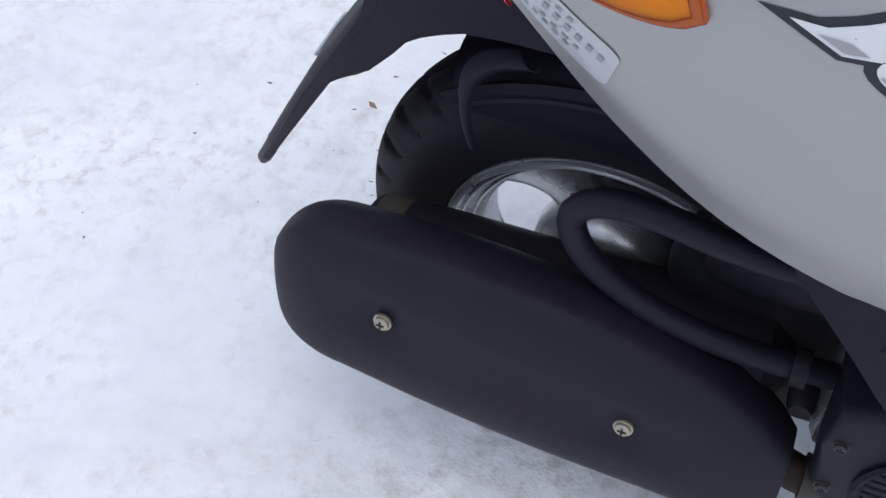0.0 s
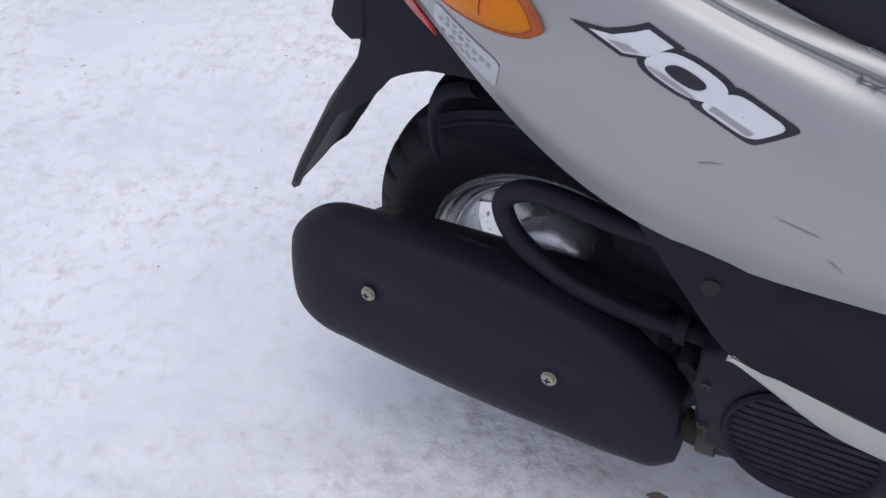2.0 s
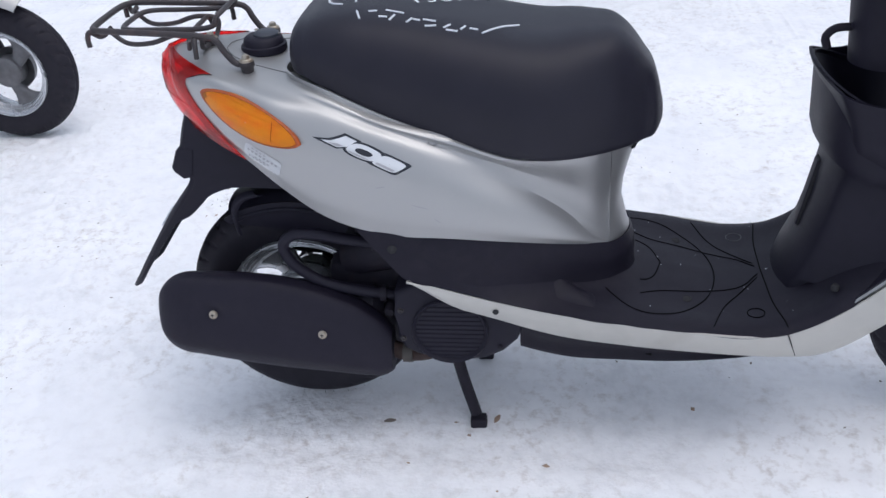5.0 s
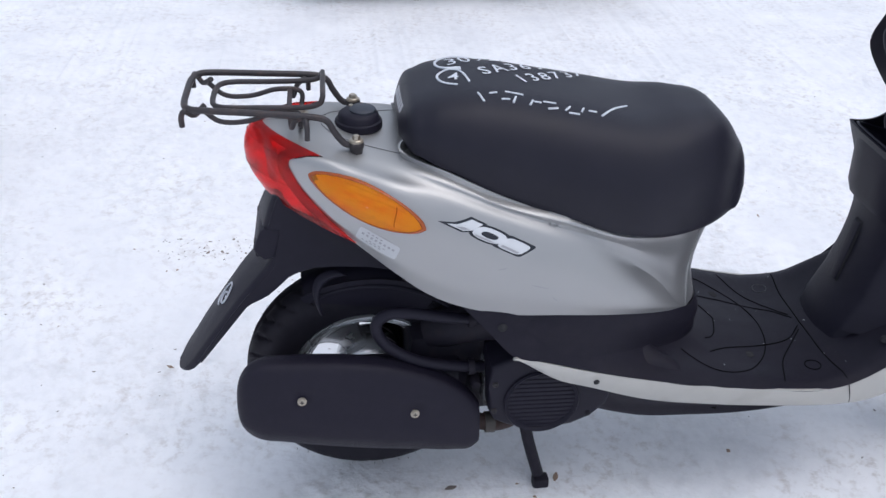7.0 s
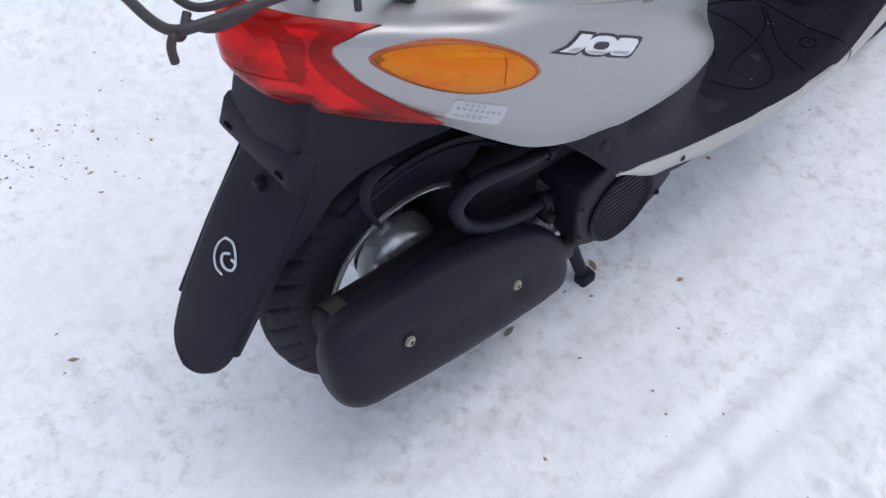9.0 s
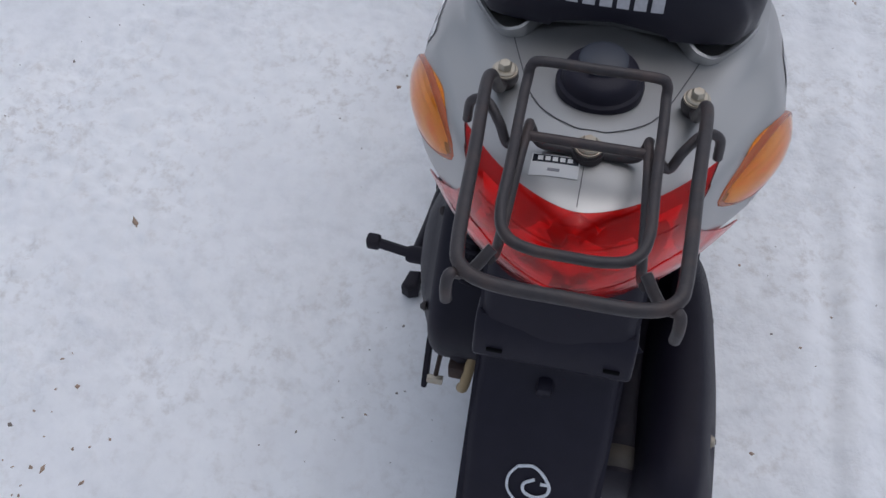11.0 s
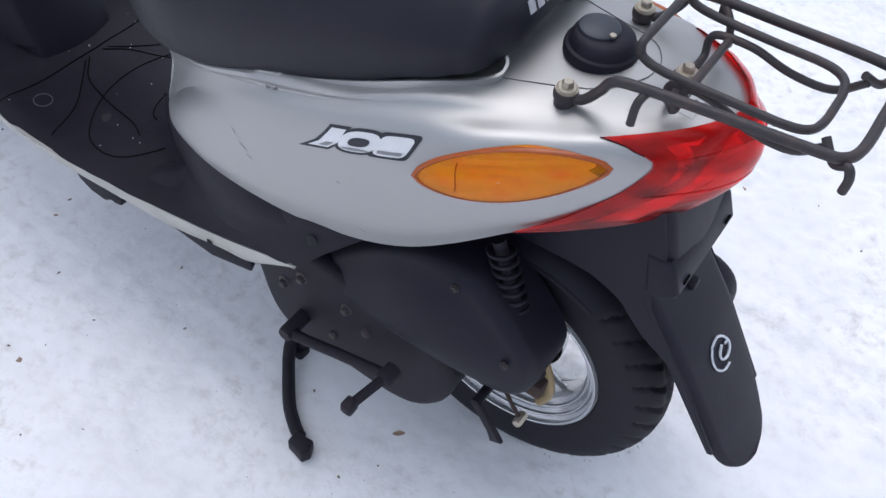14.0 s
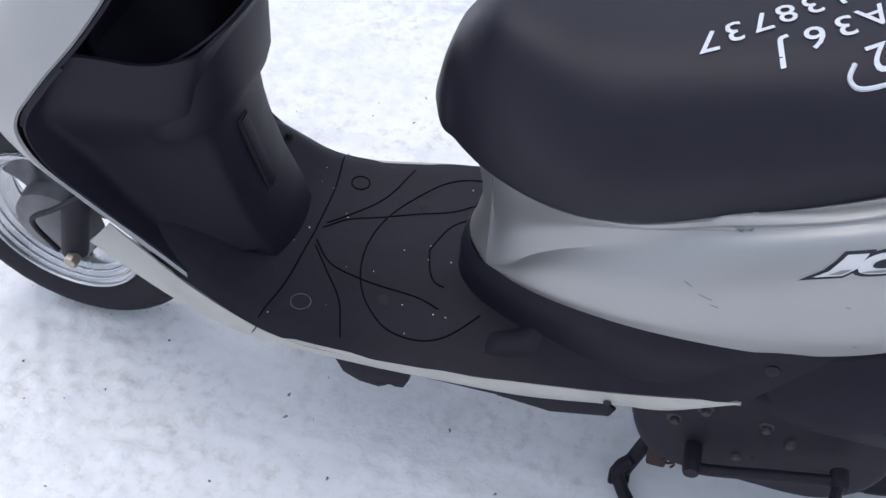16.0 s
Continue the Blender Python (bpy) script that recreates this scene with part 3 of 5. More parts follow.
for side in (1, -1):
    # Black line drawn in for the shaded recess below the lip.
    gap = [(v[0], side * (v[1] + 0.0002), v[2] - 0.0012) for v in lo if 0.058 < v[0] < 0.30 and v[1] > 0.07]
    part("panel_gap", tube(gap, 0.0014, 6, 1, smooth=False), GROOVE, scooter)
rows = []
for p, q in zip(lo, up):
    row = [p * (1 - t) + q * t for t in np.linspace(0, 1, 9)]
    if p[0] > 0.27:
        row = [clear_of_body(v, 0.0016 * (1 - ease((p[0] - 0.27) / 0.10)) - 0.0008 * ease((p[0] - 0.27) / 0.10)) for v in row]
    rows.append([np.array(v) for v in row])
for side in (1, -1):
    r = [[v * np.array((1, side, 1)) for v in row] for row in rows]
    part("upper_panel", shell(r if side < 0 else [v[::-1] for v in r], 0.003), SILVER, scooter)

# Side strips along the footboard, rising to the front apron.
STRIP_UP = [(0.232, 0.187, 0.365), (0.282, 0.191, 0.354), (0.355, 0.190, 0.332), (0.451, 0.186, 0.306), (0.560, 0.184, 0.286), (0.660, 0.183, 0.272), (0.770, 0.174, 0.259),
            (0.830, 0.166, 0.269), (0.900, 0.160, 0.311), (0.985, 0.158, 0.393)]
STRIP_LOW = [(0.234, 0.187, 0.363), (0.300, 0.190, 0.321), (0.360, 0.183, 0.295), (0.461, 0.176, 0.258), (0.563, 0.172, 0.239), (0.668, 0.170, 0.227), (0.790, 0.161, 0.214),
             (0.870, 0.154, 0.218), (0.935, 0.160, 0.268), (1.010, 0.172, 0.352)]
# The left strip sits a little higher and is narrower towards the front.
STRIP_LIFT_UP = (0, 0, 0, 0, 0, 0, 0, 0, -0.005, -0.008)
STRIP_LIFT_LOW = (0, 0.002, 0.004, 0.006, 0.009, 0.012, 0.013, 0.012, 0.008, 0.008)
for side in (1, -1):
    lift = (STRIP_LIFT_UP, STRIP_LIFT_LOW) if side > 0 else ((0,) * 10, (0,) * 10)
    up, low = (spline([(p[0], p[1], p[2] + h) for p, h in zip(line, heights)], 6) for line, heights in zip((STRIP_UP, STRIP_LOW), lift))
    rows = []
    for a, b in zip(up, low):
        rows.append([((a * (1 - t) + b * t) + np.array([0, 0.004 * math.sin(math.pi * t), 0])) * np.array([1, side, 1]) for t in np.linspace(0, 1, 7)])
    part("side_strip", shell(rows if side > 0 else [r[::-1] for r in rows], 0.004), CREAM, scooter, "dull silver plastic trim strip")
    a, b = np.array((0.806, 0.1705, 0.264)), np.array((0.824, 0.1585, 0.232 if side > 0 else 0.216))
    part("strip_seam", tube([(p[0], side * (p[1] + 0.003 * math.sin(math.pi * k / 6) + 0.0005), p[2]) for k, p in ((k, a + (b - a) * k / 6) for k in range(7))], 0.0009, 6, 1, smooth=False), SEAM, scooter.children[-1])

# Footboard and lower cover in black plastic: half sections from the middle to the strip.
FLOOR = [
    (0.150, [(0.110, 0.470), (0.150, 0.462), (0.155, 0.457), (0.158, 0.453), (0.160, 0.450), (0.161, 0.447)]),
    (0.190, [(0.120, 0.470), (0.160, 0.458), (0.168, 0.444), (0.171, 0.432), (0.174, 0.421), (0.177, 0.409)]),
    (0.232, [(0.120, 0.465), (0.165, 0.452), (0.174, 0.436), (0.178, 0.415), (0.184, 0.392), (0.188, 0.366)]),
    (0.282, [(0.120, 0.455), (0.160, 0.445), (0.171, 0.425), (0.176, 0.400), (0.184, 0.376), (0.191, 0.356)]),
    (0.355, [(0.120, 0.430), (0.150, 0.425), (0.160, 0.408), (0.168, 0.375), (0.178, 0.350), (0.190, 0.334)]),
    (0.451, [(0.080, 0.360), (0.115, 0.355), (0.130, 0.342), (0.142, 0.326), (0.165, 0.314), (0.186, 0.308)]),
    (0.520, [(0.040, 0.330), (0.070, 0.325), (0.088, 0.312), (0.110, 0.301), (0.150, 0.298), (0.185, 0.293)]),
    (0.562, [(0.000, 0.310), (0.040, 0.306), (0.070, 0.300), (0.100, 0.292), (0.150, 0.290), (0.184, 0.286)]),
    (0.594, [(0.000, 0.294), (0.040, 0.292), (0.080, 0.287), (0.112, 0.285), (0.150, 0.285), (0.184, 0.281)]),
    (0.652, [(0.000, 0.280), (0.045, 0.278), (0.080, 0.275), (0.112, 0.274), (0.155, 0.277), (0.183, 0.273)]),
    (0.770, [(0.000, 0.267), (0.045, 0.266), (0.080, 0.264), (0.112, 0.264), (0.150, 0.265), (0.174, 0.259)]),
    (0.830, [(0.000, 0.286), (0.045, 0.284), (0.080, 0.280), (0.110, 0.278), (0.145, 0.278), (0.166, 0.270)]),
    (0.890, [(0.000, 0.336), (0.045, 0.334), (0.080, 0.329), (0.110, 0.325), (0.142, 0.320), (0.160, 0.304)]),
    (0.945, [(0.000, 0.380), (0.045, 0.379), (0.080, 0.374), (0.110, 0.364), (0.144, 0.346), (0.154, 0.330)]),
]
FLOOR_ROWS = [(x, spline(p, 5)) for x, p in keyed(FLOOR, 6)]


def floor_z(x, y):
    xs = [r[0] for r in FLOOR_ROWS]
    i = min(max(int(np.searchsorted(xs, x)) - 1, 0), len(xs) - 2)
    f = (x - xs[i]) / (xs[i + 1] - xs[i])
    return float(sum(k * np.interp(abs(y), r[:, 0], r[:, 1]) for k, r in ((1 - f, FLOOR_ROWS[i][1]), (f, FLOOR_ROWS[i + 1][1]))))


rows = [[(x, p[0], p[1]) for p in h[::-1]] + [(x, -p[0], p[1]) for p in h] for x, h in FLOOR_ROWS]
part("footboard", shell([r[::-1] for r in rows], 0.004), BOARD, scooter, "dull black plastic footboard and lower cover")
# Upright skirt of the cover under the edge of the silver tail, round the seat post.
SKIRT = [(0.250, 0.1690, 0.4345), (0.300, 0.1755, 0.4335), (0.350, 0.1700, 0.4265), (0.400, 0.1570, 0.4170), (0.440, 0.1400, 0.4060), (0.480, 0.1195, 0.3925), (0.515, 0.0960, 0.3790), (0.545, 0.0730, 0.3680), (0.566, 0.0460, 0.3650), (0.5745, 0.0200, 0.3645), (0.5760, 0.0000, 0.3645)]
SKIRT_FOOT = [(0.250, 0.1830, 0.3750), (0.300, 0.1850, 0.3600), (0.350, 0.1800, 0.3450), (0.400, 0.1640, 0.3300), (0.440, 0.1430, 0.3180), (0.480, 0.1200, 0.3060), (0.515, 0.0980, 0.2980), (0.548, 0.0760, 0.2920), (0.574, 0.0480, 0.2900), (0.5860, 0.0210, 0.2900), (0.5880, 0.0000, 0.2900)]
rows = []
for p, q in zip(spline(SKIRT + mirrored(SKIRT[:-1])[::-1], 5), spline(SKIRT_FOOT + mirrored(SKIRT_FOOT[:-1])[::-1], 5)):
    row = []
    for k in np.linspace(0, 1, 8):
        v = p * (1 - k) + q * k
        bulge = 0.004 * math.sin(math.pi * min(1.0, k * 1.6)) * (1 if k < 0.62 else 0)
        row.append(v + np.array((bulge * max(0.0, (p[0] - 0.45) / 0.13), math.copysign(bulge, p[1]) if abs(p[1]) > 0.01 else 0.0, 0.0)))
    rows.append(row)
part("cover_skirt", shell(rows, 0.003), BOARD, scooter, "black plastic skirt under the silver tail", 60)

# Belly pan.
BELLY = [
    (0.400, [(0.158, 0.276), (0.135, 0.235), (0.115, 0.192), (0.000, 0.190)]), (0.430, [(0.154, 0.260), (0.130, 0.215), (0.112, 0.182), (0.000, 0.180)]),
    (0.470, [(0.148, 0.244), (0.128, 0.205), (0.112, 0.172), (0.000, 0.170)]), (0.563, [(0.131, 0.213), (0.122, 0.192), (0.112, 0.167), (0.000, 0.165)]),
    (0.640, [(0.120, 0.194), (0.116, 0.182), (0.110, 0.165), (0.000, 0.163)]), (0.700, [(0.114, 0.186), (0.111, 0.178), (0.106, 0.166), (0.000, 0.164)]),
    (0.800, [(0.108, 0.180), (0.104, 0.178), (0.095, 0.175), (0.000, 0.174)]), (0.880, [(0.124, 0.210), (0.112, 0.206), (0.092, 0.200), (0.000, 0.198)]),
]
rows = [[(x, p[0], p[1]) for p in p4] + [(x, -p[0], p[1]) for p in p4[:-1][::-1]] for x, p4 in [(x, spline(p, 4)) for x, p in keyed(BELLY, 4)]]
belly = part("belly_pan", shell(rows, 0.004), BOARD, scooter, "dull black belly pan")
LUG = [(0.735, 0.186), (0.722, 0.150), (0.700, 0.137), (0.672, 0.134), (0.660, 0.142), (0.661, 0.150), (0.652, 0.151), (0.650, 0.143), (0.636, 0.146), (0.628, 0.166), (0.630, 0.186)]
part("frame_lug", prism([(x - 0.008, z) for x, z in LUG], 0.108, 0.130, "y", 0.003, 2), BOARD, belly)
part("belly_flange", prism([(0.512, 0.216), (0.500, 0.197), (0.430, 0.190), (0.358, 0.210), (0.352, 0.226), (0.400, 0.262), (0.470, 0.246)], 0.134, 0.140, "y", 0.002, 2), BOARD, belly)
part("drain_slot", box((0.585, -0.1195, 0.174), (0.612, -0.1150, 0.184), 0.001), GROOVE, belly)

# Inner leg shield with a knee column that runs up into an open pocket.
APRON = [
    # z, rear edge x, half width at edge, centre x
    (0.300, 0.880, 0.150, 0.930), (0.360, 0.938, 0.154, 0.960), (0.420, 0.988, 0.163, 0.990), (0.490, 1.030, 0.175, 1.010), (0.540, 1.030, 0.180, 1.010),
    (0.600, 0.985, 0.178, 1.000), (0.670, 0.920, 0.168, 0.985), (0.740, 0.870, 0.150, 0.960), (0.800, 0.860, 0.110, 0.940),
]
COLUMN = [(0.262, 0.806), (0.300, 0.818), (0.360, 0.842), (0.420, 0.856), (0.480, 0.864), (0.540, 0.862), (0.580, 0.855), (0.612, 0.840), (0.640, 0.826)]


rows, upper, outer = [], [], []
for z, (xe, w, xc) in keyed([(c[0], np.array(c[1:])) for c in APRON], 5):
    xr = np.interp(z, [c[0] for c in COLUMN], [c[1] for c in COLUMN])
    wide = 0.125 + 0.035 * ease((z - 0.44) / 0.12)
    row, high = [], []
    for q in np.linspace(-1, 1, 65):
        y = w * q
        flat = xc + (xe - xc) * abs(q) ** 2.2
        k = ease((wide - abs(y)) / 0.060)
        nose = 0.020 * (1 - min(1.0, abs(y) / (0.085 + 0.040 * ease((z - 0.45) / 0.15))) ** 2)
        x = flat + (xr + 0.020 - nose - flat) * k
        row.append((x, y, z - 0.036 * min(1.0, max(0.0, (x - 0.824) / 0.09)) * max(0.0, z - 0.5) / 0.13 * k))
        high.append((flat + 0.004, y, z))
    if z <= 0.6301:
        rows.append(row)
    if z > 0.53:
        upper.append(high)
    outer.append([(xe + 0.010 + (1.0 - abs(q) ** 2.4) * (0.12 + 0.06 * (0.8 - z)), (w + 0.005) * math.copysign(abs(q) ** 0.8, q), z + 0.004) for q in np.linspace(-1, 1, 33)])
shield = part("leg_shield", shell(rows, 0.004), BLACK, scooter, "black plastic inner leg shield and knee column")
part("upper_shield", shell(upper, 0.004), BLACK, shield)
part("front_apron", shell([r[::-1] for r in outer], 0.004), SILVER, scooter, "silver painted front apron")
low_rows = []
for z, xr in ((0.250, 0.800), (0.262, 0.806), (0.280, 0.812), (0.300, 0.818), (0.320, 0.826)):
    low_rows.append([(xr + 0.020 - 0.020 * (1 - min(1, abs(y) / 0.085) ** 2) + 0.05 * ease((abs(y) - 0.062) / 0.03), y, z) for y in np.linspace(-0.088, 0.088, 41)])
part("column_foot", shell(low_rows, 0.004), BLACK, shield)
POCKET = [
    # z, rear face, front, half width
    (0.400, 0.890, 0.940, 0.036), (0.480, 0.884, 0.960, 0.050), (0.540, 0.880, 0.985, 0.074), (0.580, 0.868, 1.000, 0.096), (0.612, 0.848, 1.008, 0.113), (0.630, 0.833, 1.012, 0.121),
]
rows = []
for z, (a, b, w) in keyed([(c[0], np.array(c[1:])) for c in POCKET], 5):
    ring = []
    for t in np.linspace(0, 2 * math.pi, 48, endpoint=False):
        c, s = math.cos(t), math.sin(t)
        e = 1.0 - 0.22 * ease((z - 0.55) / 0.08)
        ring.append(((a + b) / 2 - (b - a) / 2 * math.copysign(abs(c) ** e, c), w * math.copysign(abs(s) ** e, s), z - 0.036 * min(1.0, 1 - c) * max(0.0, z - 0.5) / 0.13))
    rows.append(ring)
inner = [[((v[0] - 0.91) * f + 0.91, v[1] * f, v[2] - d) for v in rows[-1]] for f, d in ((0.97, -0.002), (0.945, 0.0), (0.93, 0.03), (0.88, 0.10), (0.80, 0.12))]
pocket = part("pocket", grid(rows + inner, True, False), BLACK, scooter, "open black plastic pocket under the handlebar")
part("pocket_floor", (np.array(inner[-1]), [tuple(range(48))]), BLACK, pocket)
part("pocket_slot", prism([(-0.011, -0.058), (0.011, -0.058), (0.011, 0.058), (-0.011, 0.058)], -0.003, 0.003, "x", 0.0015, 2), SEAM, shield)
scene.collection.objects[-1].matrix_basis = Matrix.Translation((0.8530, 0.012, 0.413)) @ Euler((radians(-4), radians(11), 0)).to_matrix().to_4x4()
part("slot_cover", prism([(-0.0092, -0.056), (0.0092, -0.056), (0.0092, 0.056), (-0.0092, 0.056)], -0.004, 0.0035, "x", 0.001, 2), BLACK, shield)
scene.collection.objects[-1].matrix_basis = Matrix.Translation((0.8520, 0.012, 0.413)) @ Euler((radians(-4), radians(11), 0)).to_matrix().to_4x4()
for x, y, z in ((0.893, 0.146, 0.303), (0.876, -0.125, 0.322)):
    part("shield_screw", lathe([(0.0, 0.004), (0.004, 0.0035), (0.006, 0.0), (0.006, -0.006)], (x, y, z), "z", 14), SEAM, shield)
# Steering column above the pocket, and its two hooks.
neck = part("steering_cover", lathe([(0.050, 0.640), (0.056, 0.700), (0.060, 0.745), (0.062, 0.752), (0.066, 0.760), (0.072, 0.830), (0.080, 0.920), (0.060, 0.960), (0.0, 0.965)], (0.920, -0.020, 0.0), "z", 40), BLACK, scooter, "black steering column cover")
part("bag_hook", tube([(0.868, -0.020, 0.690), (0.846, -0.020, 0.688), (0.834, -0.020, 0.676), (0.838, -0.020, 0.660)], 0.006, 10), IRON, neck)
part("upper_hook", tube([(0.858, -0.020, 0.742), (0.835, -0.020, 0.745), (0.806, -0.020, 0.785), (0.796, -0.020, 0.812), (0.812, -0.020, 0.818), (0.850, -0.020, 0.800)], 0.009, 10), BLACK, neck)


# ---- wheels ----
def tyre_mesh(c, radius, width, rim, hand):
    """A scooter tyre with slanted tread grooves cut into it."""
    half = width / 2
    prof = []
    for s in np.linspace(-1, 1, 37):
        a = s * 2.25
        prof.append((a, half * math.sin(a) / 1.0 if abs(a) < math.pi / 2 else half * math.copysign(1 - 0.22 * (abs(a) - math.pi / 2) ** 1.4, a), math.cos(a)))
    rings = []
    side_h = radius - rim
    for k in range(300):
        th = 2 * math.pi * k / 300
        ring = []
        for a, y, cz in prof:
            r = radius - side_h * 0.5 + side_h * 0.5 * cz if cz > 0 else radius - side_h * 0.5 + (side_h * 0.5) * cz * 1.45
            u = abs(y) / half
            if abs(a) < 1.35:
                phase = (th * 34 / (2 * math.pi) + 0.9 * u * hand + (0.5 if y > 0 else 0)) % 1
                if 0.16 < u < 0.93 and phase < 0.16:
                    r -= 0.0045
                if abs(u - 0.10) < 0.035:
                    r -= 0.003
            ring.append((c[0] + r * math.cos(th), c[1] + y, c[2] + r * math.sin(th)))
        rings.append(ring)
    rings.append(rings[0])
    return grid(rings)


def nubs(c, radius, half):
    verts, faces = [], []
    for k in range(90):
        th = 2 * math.pi * (k + random.uniform(-0.3, 0.3)) / 90
        y = random.choice((-1, 1)) * half * random.uniform(0.55, 0.9)
        r = radius - 0.012 * (abs(y) / half) ** 2
        ln = random.uniform(0.003, 0.007)
        base = len(verts)
        for q in range(3):
            verts.append((c[0] + r * math.cos(th + 0.003 * q), c[1] + y + 0.0006 * (q == 1), c[2] + r * math.sin(th + 0.003 * q)))
        verts.append((c[0] + (r + ln) * math.cos(th + 0.01), c[1] + y, c[2] + (r + ln) * math.sin(th + 0.01)))
        faces += [(base, base + 1, base + 3), (base + 1, base + 2, base + 3), (base + 2, base, base + 3)]
    return verts, faces


def wheel(name, c, radius, hand, hub_r, spoke_turn, inner):
    w = part(name, lathe([(0.128, -0.036), (0.133, -0.038), (0.134, -0.034), (0.126, -0.030), (0.120, -0.024), (0.118, -0.018), (0.112, -0.014), (0.110, 0.0), (0.112, 0.014),
                          (0.118, 0.018), (0.120, 0.024), (0.126, 0.030), (0.134, 0.034), (0.133, 0.038), (0.128, 0.036),
                          (0.121, 0.030), (0.114, 0.025), (0.112, 0.020), (0.106, 0.016), (0.104, 0.0), (0.106, -0.016), (0.112, -0.020), (0.114, -0.025), (0.121, -0.030), (0.128, -0.036)],
                         c, "y", 96), CAST, scooter, "cast aluminium scooter wheel")
    for r, y, thick in ((0.1290, 0.0400, 0.0026), (0.1210, 0.0320, 0.0022), (0.1130, 0.0240, 0.0022)):
        for side in (1, -1):
            part("rim_step", lathe([(r + thick * math.cos(a), side * y + thick * math.sin(a)) for a in np.linspace(0, 2 * math.pi, 9)], c, "y", 96), CAST, w)
    part("tyre", tyre_mesh(c, radius, 0.088, 0.131, hand), RUBBER, w, "black rubber tyre with slanted grooves")
    tagged(part("tyre_nubs", nubs(c, radius, 0.044), RUBBER, w), kind="stuff")
    part("hub", lathe([(0.0, -0.030), (hub_r * 0.6, -0.030), (hub_r, -0.022), (hub_r, 0.022), (hub_r * 0.6, 0.030), (0.0, 0.030)], c, "y", 48), inner, w)
    for k in range(3):
        a0 = radians(spoke_turn + 120 * k)
        rows = []
        for r in np.linspace(hub_r * 0.8, 0.109, 9):
            f = (r - hub_r) / (0.109 - hub_r)
            sp = radians(18 + 12 * abs(f - 0.45) + 10 * max(f - 0.7, 0))
            ring = []
            for t in np.linspace(0, 2 * math.pi, 20, endpoint=False):
                a = a0 + sp * math.copysign(abs(math.cos(t)) ** 0.6, math.cos(t)) + 0.25 * f
                ring.append((c[0] + r * math.cos(a), c[1] + (0.012 - 0.003 * f) * math.copysign(abs(math.sin(t)) ** 0.6, math.sin(t)), c[2] + r * math.sin(a)))
            rows.append(ring)
        part("spoke", grid(rows, True), inner, w)
    return w


rear = wheel("rear_wheel", (0.022, 0.0, 0.2135), 0.209, 1, 0.048, 112, CAST)
part("brake_drum", lathe([(0.0, 0.060), (0.036, 0.060), (0.052, 0.050), (0.057, 0.030), (0.057, 0.015)], (0.022, 0, 0.2135), "y", 48), CAST, rear)
front = wheel("front_wheel", (1.185, 0.0, 0.209), 0.207, -1, 0.045, 40, DULL)
part("brake_plate", lathe([(0.0, 0.052), (0.035, 0.052), (0.062, 0.044), (0.066, 0.020)], (1.185, 0, 0.209), "y", 48), DULL, front)
fork = part("front_fork", tube([(1.040, 0.062, 0.520), (1.075, 0.066, 0.400), (1.112, 0.070, 0.290), (1.140, 0.070, 0.200)], 0.019, 14), IRON, scooter, "dark front fork leg")
part("fork_leg", tube([(1.040, -0.062, 0.520), (1.075, -0.066, 0.400), (1.112, -0.070, 0.290), (1.140, -0.070, 0.200)], 0.019, 14), IRON, fork)
part("axle_nut", lathe([(0.0, 0.100), (0.009, 0.100), (0.011, 0.096), (0.011, 0.085)], (1.130, 0, 0.205), "y", 6), STEEL, fork)
part("brake_cable", tube([(1.020, 0.080, 0.420), (1.060, 0.090, 0.360), (1.130, 0.085, 0.300), (1.190, 0.075, 0.250), (1.170, 0.070, 0.190)], 0.004, 8), IRON, fork)
rows = [[(1.185 + (0.248 - 0.03 * (q ** 4)) * math.cos(a), 0.060 * q, 0.209 + (0.248 - 0.03 * (q ** 4)) * math.sin(a)) for q in np.linspace(-1, 1, 13)] for a in np.linspace(radians(62), radians(160), 30)]
part("front_mudguard", shell(rows, 0.004), SILVER, scooter, "silver front mudguard")

# ---- rear mudguard with plate holder ----
BACK = [(-0.108, 0.618, 0.066), (-0.128, 0.575, 0.0665), (-0.141, 0.535, 0.0668), (-0.149, 0.503, 0.0668), (-0.149, 0.494, 0.0668), (-0.137, 0.478, 0.0668), (-0.146, 0.455, 0.0668), (-0.188, 0.402, 0.0665), (-0.209, 0.372, 0.065), (-0.252, 0.309, 0.062),
        (-0.270, 0.281, 0.059), (-0.284, 0.2600, 0.051), (-0.291, 0.2495, 0.039), (-0.2952, 0.2432, 0.0257), (-0.2974, 0.2398, 0.0117), (-0.298, 0.2390, 0.004)]
rows = []
for x, z, w in spline(BACK, 4):
    rows.append([(x + (0.006 * q * q + 0.010 * max(0.0, (abs(q) - 0.82) / 0.18) ** 2) * min(1.0, (z - 0.235) / 0.03), w * q, z) for q in np.linspace(-1, 1, 41)])
guard = part("rear_mudguard", shell([r[::-1] for r in rows], 0.005), BLACK, scooter, "black plastic rear mudguard and plate holder")
WALL = [(-0.097, 0.618), (-0.117, 0.575), (-0.130, 0.535), (-0.138, 0.500), (-0.137, 0.493), (-0.126, 0.477), (-0.135, 0.455), (-0.176, 0.402), (-0.198, 0.372), (-0.256, 0.286), (-0.250, 0.284), (-0.212, 0.336), (-0.171, 0.391), (-0.164, 0.398), (-0.155, 0.401), (-0.147, 0.404), (-0.137, 0.411), (-0.116, 0.431), (-0.105, 0.443), (-0.095, 0.451), (-0.080, 0.457),
        (-0.064, 0.460), (-0.037, 0.461), (0.020, 0.458), (0.060, 0.450), (0.090, 0.455), (0.090, 0.500), (0.040, 0.540), (0.000, 0.560), (-0.060, 0.590)]
